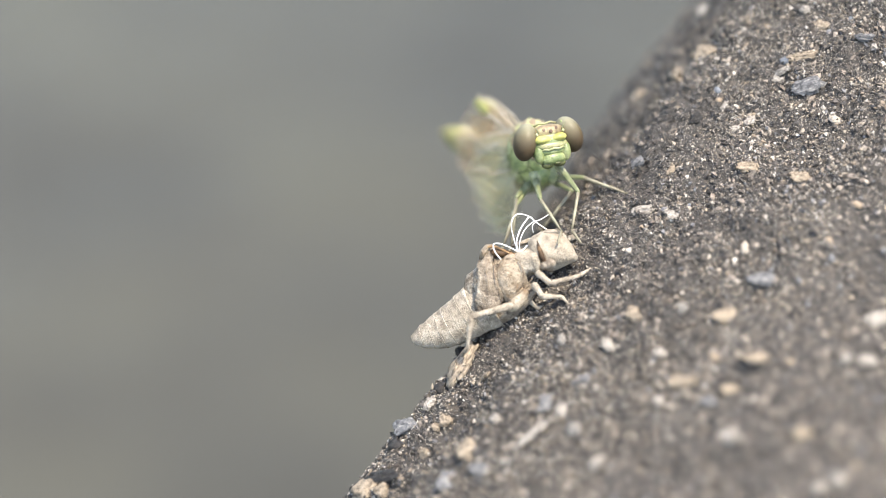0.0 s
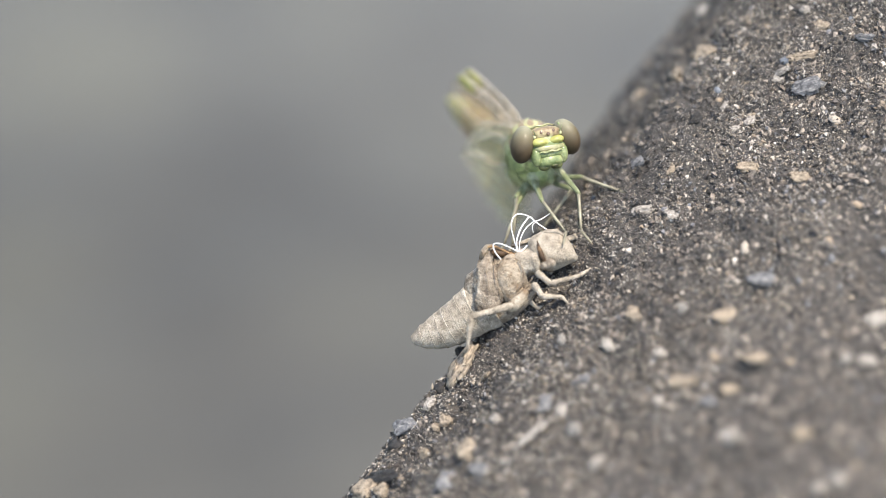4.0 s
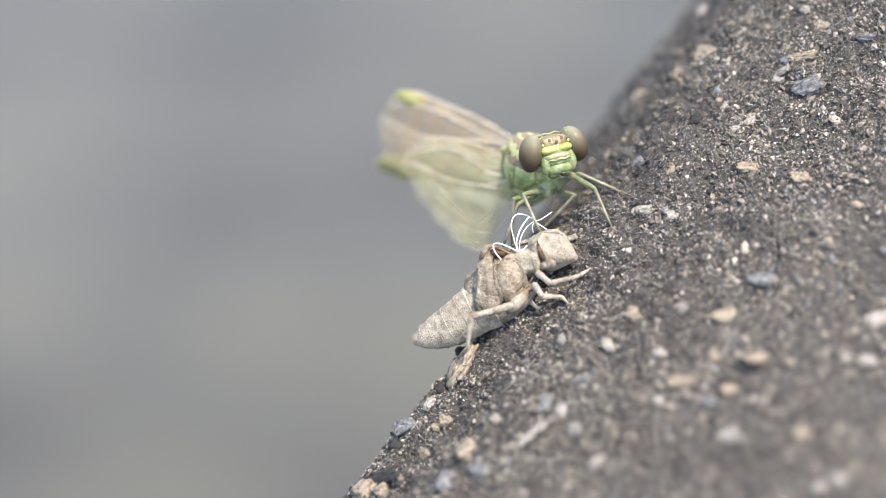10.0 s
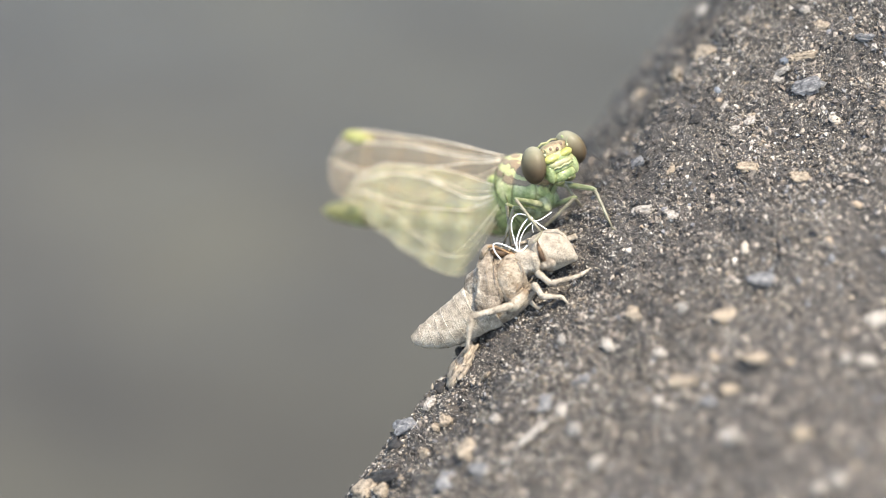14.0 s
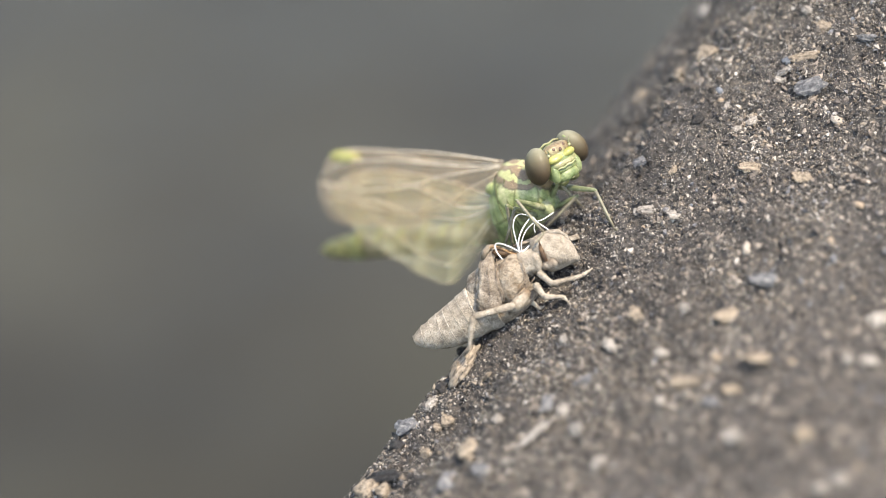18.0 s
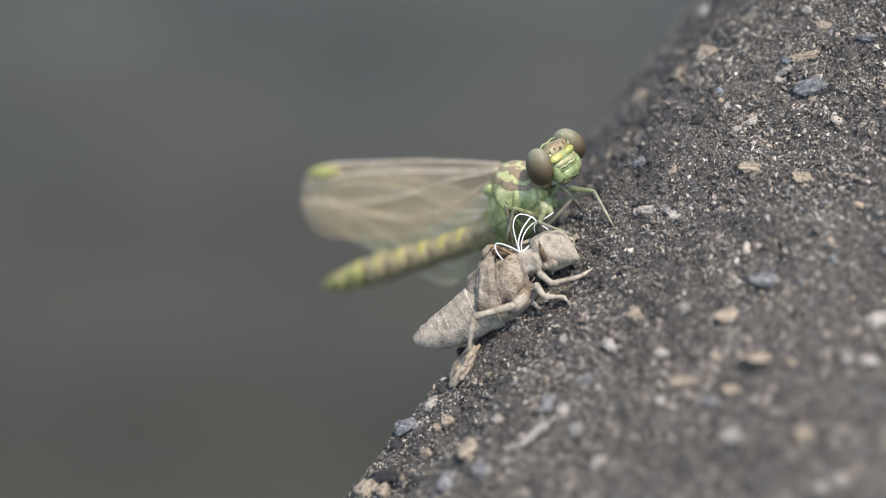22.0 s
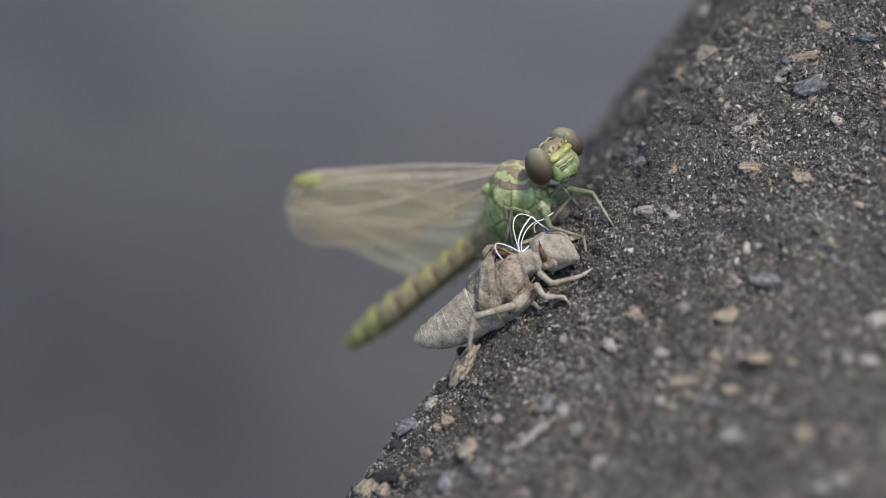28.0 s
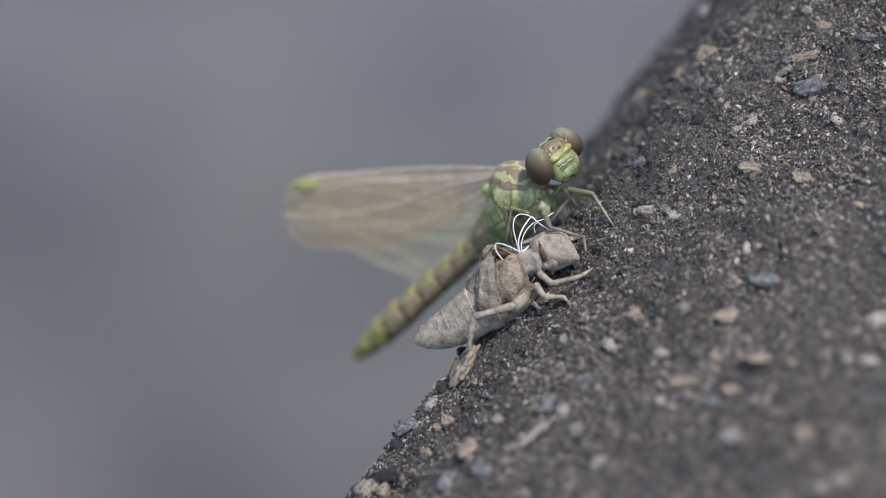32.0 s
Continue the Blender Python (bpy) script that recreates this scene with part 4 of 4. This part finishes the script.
    scatter("grit", 95000, GRIT, lambda: 0.05 + 0.08 * rng.random() + 0.30 * rng.random() ** 10, lambda i: rng.uniform(-14, 26) if i % 4 else rng.uniform(-46, 92), "dark mineral grit", crumbs[::2])
    scatter("pale_grit", 54000, PALE_GRIT, lambda: 0.025 + 0.05 * rng.random() + 0.32 * rng.random() ** 14, lambda i: rng.uniform(-7, 30) if i % 8 else rng.uniform(-40, 92), "pale tan and white mineral grit", crumbs[1::2])
    scatter("white_grit", 52000, WHITE_GRIT, lambda: 0.024 + 0.04 * rng.random() + 0.09 * rng.random() ** 9, lambda i: rng.uniform(-7, 28), "tiny white mineral flecks")


build_grains()


# ---- what moves ----
def ease(rows, t):
    """Values between rows of (t, values...), straight from one to the next."""
    if t <= rows[0][0]:
        return rows[0][1:]
    for a, b in zip(rows, rows[1:]):
        if t <= b[0]:
            k = (t - a[0]) / (b[0] - a[0])
            return tuple(x + (y - x) * k for x, y in zip(a[1:], b[1:]))
    return rows[-1][1:]


# head: its middle in pixels of the camera's view, and the way to its right eye
HEAD = [(0, 968, 244), (2.5, 967, 243), (3.5, 963, 243), (5.5, 965, 276), (7, 967, 275), (8, 972, 271), (8.5, 981, 266), (9, 982, 264), (10, 977, 262), (12, 974, 260), (13, 974, 262), (13.5, 975, 272), (14, 977, 276), (16.5, 979, 277), (19, 978, 275), (25.5, 976, 274), (28, 974, 273), (32, 974, 273)]
HEAD_RIGHT = [(0, -0.94, -0.19, 0.28), (8, -0.94, -0.18, 0.28), (10, -0.92, -0.23, 0.32), (13, -0.89, -0.29, 0.36), (14, -0.80, -0.40, 0.44), (19, -0.74, -0.47, 0.48), (23, -0.63, -0.51, 0.58), (32, -0.60, -0.52, 0.6)]
HEAD_AHEAD = [(0, 0.25, -0.08, 0.96), (3.5, 0.25, -0.08, 0.96), (5.5, 0.22, -0.18, 0.96), (9, 0.27, -0.12, 0.95), (13, 0.35, 0.0, 0.93), (14, 0.48, 0.02, 0.87), (19, 0.55, 0.05, 0.8), (23, 0.6, 0.08, 0.76), (32, 0.6, 0.08, 0.76)]
# thorax: its middle against the head's, its forward way and its back
BODY = [(0, -24, 30, -8.0), (3.5, -24, 30, -8.0), (5.5, -15, 4, -8.6), (8, -18, 6, -8.4), (9, -40, 33, -6.8), (13, -45, 42, -6.2), (14, -58, 64, -5.4), (19, -64, 78, -5.0), (32, -66, 80, -5.0)]
BODY_UP = [(0, -0.25, 0.85, -0.45), (3.5, -0.25, 0.85, -0.45), (5.5, -0.3, 0.95, 0.1), (8, -0.3, 0.95, 0.1), (9, -0.5, 0.85, -0.1), (13, -0.55, 0.8, -0.2), (14, -0.65, 0.72, -0.1), (19, -0.68, 0.7, -0.05), (32, -0.68, 0.7, -0.05)]
# wings: root, tip and the way across to the trailing edge; how far they are drawn out
TIP = [(0, 838, 174), (1, 828, 167), (2, 816, 152), (3, 808, 140), (3.5, 806, 138), (5.5, 795, 40), (6, 805, 52), (7, 810, 70), (8, 797, 86), (8.5, 750, 132), (9, 738, 133), (9.5, 712, 150), (10, 694, 160), (11, 684, 172), (12, 690, 170), (13, 677, 184), (13.5, 628, 214), (14, 596, 238), (14.5, 590, 252), (16.5, 580, 268), (18, 570, 276), (19, 554, 288), (21, 540, 298), (23, 520, 314), (24, 503, 330), (25.5, 506, 327), (28, 500, 322), (29, 492, 332), (30, 500, 326), (32, 497, 330)]
ROOT = [(0, 920, 235), (3.5, 924, 232), (5.5, 934, 232), (8, 932, 236), (9, 918, 248), (13, 900, 262), (14, 888, 278), (19, 880, 290), (32, 878, 300)]
ACROSS = [(0, -0.2, -0.95, -0.2), (2, -0.15, -0.9, -0.3), (3.5, 0.05, -0.78, -0.6), (5.5, 0.1, -0.72, -0.68), (8, 0.0, -0.78, -0.6), (9, -0.12, -0.95, -0.15), (13, -0.1, -0.98, 0.0), (16.5, 0.0, -1.0, 0.0), (19.5, 0.0, -1.0, -0.05), (22, 0.0, -0.97, -0.22), (32, 0.0, -0.97, -0.22)]
ACROSS_HIND = [(0, -0.12, -0.97, -0.1), (2, -0.1, -0.95, -0.15), (3.5, -0.1, -0.9, -0.36), (5.5, -0.1, -0.88, -0.42), (8, -0.1, -0.9, -0.4)] + ACROSS[5:]
SET_BACK = [(0, 0.5), (19, 0.5), (22, -2.5), (32, -2.5)]
DRAWN = [(0, 0.45), (3.5, 0.5), (5.5, 0.72), (8, 0.72), (9, 0.74), (13, 0.80), (14, 0.90), (19, 0.96), (23, 1.02), (32, 1.04)]
FAN = [(0, -26, 0.2, 1.0, -1.0), (2, -29, 0.0, 1.0, -1.3), (3.5, -28, 0.0, 0.95, -2.0), (5.5, -14, -0.5, 0.9, -3.0), (8, -13, 0.0, 0.9, -2.6), (9, -10, 2.0, 0.9, -2.5), (13, -3, 3.4, 0.9, -1.0), (16.5, 3, 4.2, 0.93, 0.0), (19, 5, 4.3, 0.95, 0.5), (23, 9, 4.5, 0.97, 0.5), (32, 10, 4.5, 0.97, 0.5)]
# how far the hindwings stand before the forewings
BEFORE = [(0, 1.5), (9, 1.5), (14, 1.0), (19, -0.6), (32, -0.8)]
# abdomen: its root against the thorax, its tip, and its length
TAIL = [(0, 800, 240), (1, 797, 214), (2, 797, 198), (3, 806, 182), (3.5, 808, 182), (5.5, 824, 206), (7, 828, 215), (8, 802, 216), (8.5, 740, 278), (9, 724, 270), (9.5, 698, 280), (10, 683, 290), (11, 671, 290), (12, 678, 287), (13, 660, 303), (13.5, 614, 342), (14, 586, 374), (14.5, 580, 395), (16.5, 582, 428), (18, 578, 442), (19, 570, 468), (20, 568, 482), (21, 568, 490), (22, 580, 505), (23, 594, 562), (24, 590, 572), (25.5, 602, 578), (28, 614, 610), (30, 622, 622), (32, 628, 630)]
SWELL = [(0, 0.62), (5.5, 0.66), (8, 0.68), (13, 0.8), (14, 0.92), (19, 1.0), (32, 1.0)]

MOMENTS = [0, 1, 2, 3, 3.5, 5.5, 6, 7, 8, 8.5, 9, 9.5, 10, 11, 12, 13, 13.5, 14, 14.5, 16.5, 18, 19, 20, 21, 22, 23, 24, 25.5, 28, 29, 30, 32]


def reach(root, u, v, length):
    """The point at pixel (u, v) of the camera's view, behind the root, that lies so far from it (in mm)."""
    best = None
    for i in range(0, 130):
        p = place(u, v, -6 - i * 0.35)
        gap = abs((p - root).length * 1000 - length)
        if best is None or gap < best[0]:
            best = (gap, p)
    return best[1]


def body_pose(t):
    hu, hv = ease(HEAD, t)
    du, dv, dz = ease(BODY, t)
    mid, nape = place(hu + du, hv + dv, -2 + dz), place(hu, hv, -2)
    return frame_from(mid, nape - mid + turn(0, -1.0, 0) * 0.001, turn(*ease(BODY_UP, t)))


def head_pose(t):
    hu, hv = ease(HEAD, t)
    right, ahead = turn(*ease(HEAD_RIGHT, t)).normalized(), turn(*ease(HEAD_AHEAD, t))
    ahead = ahead - right * ahead.dot(right)
    return frame_from(place(hu, hv, -2), ahead, right.cross(ahead))


def wing_pose(t, hind, side):
    z = body_pose(t).translation
    root = place(*ease(ROOT, t), (z - Vector(AIM)).dot(NEAR) * 1000 + ease(SET_BACK, t)[0])
    tip = reach(root, *ease(TIP, t), SPAN * ease(DRAWN, t)[0])
    x = (tip - root).normalized()
    across = turn(*ease(ACROSS_HIND if hind else ACROSS, t))
    y = -(across - x * across.dot(x)).normalized()
    m = Matrix((x, y, x.cross(y))).transposed().to_4x4()
    gap = 0.7 * side if m.col[2].to_3d().dot(NEAR) > 0 else -0.7 * side
    m.translation = root + m.col[2].to_3d() * gap * -MM
    if hind:
        m.translation += NEAR * (ease(BEFORE, t)[0] * MM)
        m = m @ pose(ease(FAN, t)[3] * MM, -ease(FAN, t)[1] * MM, 0.25 * MM) @ pose(0, 0, 0, 0, 0, ease(FAN, t)[0])
    return m


def foot_of(kind, side, t):
    """Where each foot holds on."""
    if kind == "fore":
        if side > 0:
            u, v = ease([(0, 1012, 408), (3.5, 1014, 410), (5.5, 1082, 402), (32, 1085, 404)], t)
            return touch(u, v)[0] if u > 1040 else place(u, v, 1.5)
        u, v, z = ease([(0, 994, 410, 2.5), (3.5, 994, 410, 2.5), (5.5, 1030, 416, 0), (8, 1030, 416, 0), (8.5, 956, 412, 2), (19, 960, 412, 2), (23, 1030, 420, 0), (32, 1030, 420, 0)], t)
        return place(u, v, z)
    if kind == "mid":
        if side > 0:
            u, v = ease([(0, 1108, 342), (13, 1098, 340), (14, 1030, 366), (32, 1024, 372)], t)
            return touch(u, v)[0]
        return place(890, 438, -3)
    return place(958, 408, -6) if side > 0 else place(905, 440, -4)


# where each knee points
KNEES = {("fore", 1): [(0, 1036, 352, 1), (3.5, 1036, 352, 1), (5.5, 1078, 342, 2), (13, 1080, 342, 2), (14, 1088, 344, 2), (32, 1092, 346, 2)],
         ("fore", -1): [(0, 957, 368, 4), (3.5, 957, 368, 4), (5.5, 950, 375, 4), (8, 950, 375, 4), (8.5, 921, 362, 4), (14, 916, 376, 4), (32, 916, 380, 4)],
         ("mid", 1): [(0, 1060, 306, -1), (13, 1058, 304, -1), (14, 1062, 322, -1), (32, 1066, 324, -1)],
         ("mid", -1): [(0, 900, 378, 0), (8, 904, 384, 0), (9, 899, 386, 0), (32, 890, 392, 0)],
         ("hind", 1): [(0, 1000, 360, -4), (32, 1000, 370, -4)],
         ("hind", -1): [(0, 906, 384, -2), (32, 900, 396, -2)]}


def motions():
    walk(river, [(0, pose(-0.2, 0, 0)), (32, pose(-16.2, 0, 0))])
    bodies = {t: body_pose(t) for t in MOMENTS}
    walk(fly, [(t, bodies[t]) for t in MOMENTS])
    inv = {t: bodies[t].inverted() for t in MOMENTS}
    walk(head, [(t, inv[t] @ head_pose(t)) for t in MOMENTS])
    for hind, side, panels in WINGS:
        for i, panel in enumerate(panels):
            rows = []
            for t in MOMENTS:
                x = i * (ease(DRAWN, t)[0] * (ease(FAN, t)[2] if hind else 1.0) - 1 / PANELS) * SPAN / (PANELS - 1)
                rows.append((t, inv[t] @ wing_pose(t, hind, side) @ pose(x * MM, 0, -0.03 * i * MM)))
            walk(panel, rows)
    rows = [[] for _ in SEGS]
    for t in MOMENTS:
        b = bodies[t]
        root = b @ vec(-4.2, 0, -1.0)
        length = ABDOMEN * ease(SWELL, t)[0]
        tip = reach(root, *ease(TAIL, t), length)
        start = b.to_3x3() @ Vector((-1, 0, 0))
        way = (tip - root)
        upward = b.to_3x3() @ Vector((0, 0, 1))
        c1, c2 = root + start * length * 0.12 * MM, tip - way * 0.35
        def curve(k):
            return root * (1 - k) ** 3 + c1 * 3 * k * (1 - k) ** 2 + c2 * 3 * k * k * (1 - k) + tip * k ** 3
        for i in range(10):
            p, n = curve(i / 10), curve((i + 1) / 10)
            rows[i].append((t, inv[t] @ frame_from(p, p - n, upward)))
    for seg, r in zip(SEGS, rows):
        walk(seg, r)
    for kind, side, x, l1, l2, femur, tibia, foot in LEGS:
        r1, r2, r3 = [], [], []
        for t in MOMENTS:
            b = bodies[t]
            hip = b @ (vec(4.4, 1.7, -2.0) if kind == "fore" and side > 0 else vec(x, side * 1.2, -3.6))
            end = foot_of(kind, side, t)
            gap = end - hip
            d = min(gap.length, (l1 + l2) * MM * 0.995)
            way = gap.normalized()
            a, c = l1 * MM, l2 * MM
            run = (a * a - c * c + d * d) / (2 * d)
            rise = math.sqrt(max(0.0, a * a - run * run))
            ku, kv, kz = ease(KNEES[kind, side], t)
            pole = place(ku, kv, kz) - hip
            pole = (pole - way * pole.dot(way)).normalized()
            knee = hip + way * run + pole * rise
            end = hip + way * d
            out = (way + turn(0.6 * side, -0.3, 0.1)).normalized()
            r1.append((t, inv[t] @ frame_from(hip, knee - hip, NEAR)))
            r2.append((t, inv[t] @ frame_from(knee, end - knee, NEAR)))
            r3.append((t, inv[t] @ frame_from(end, out, NEAR)))
        walk(femur, r1), walk(tibia, r2), walk(foot, r3)


motions()
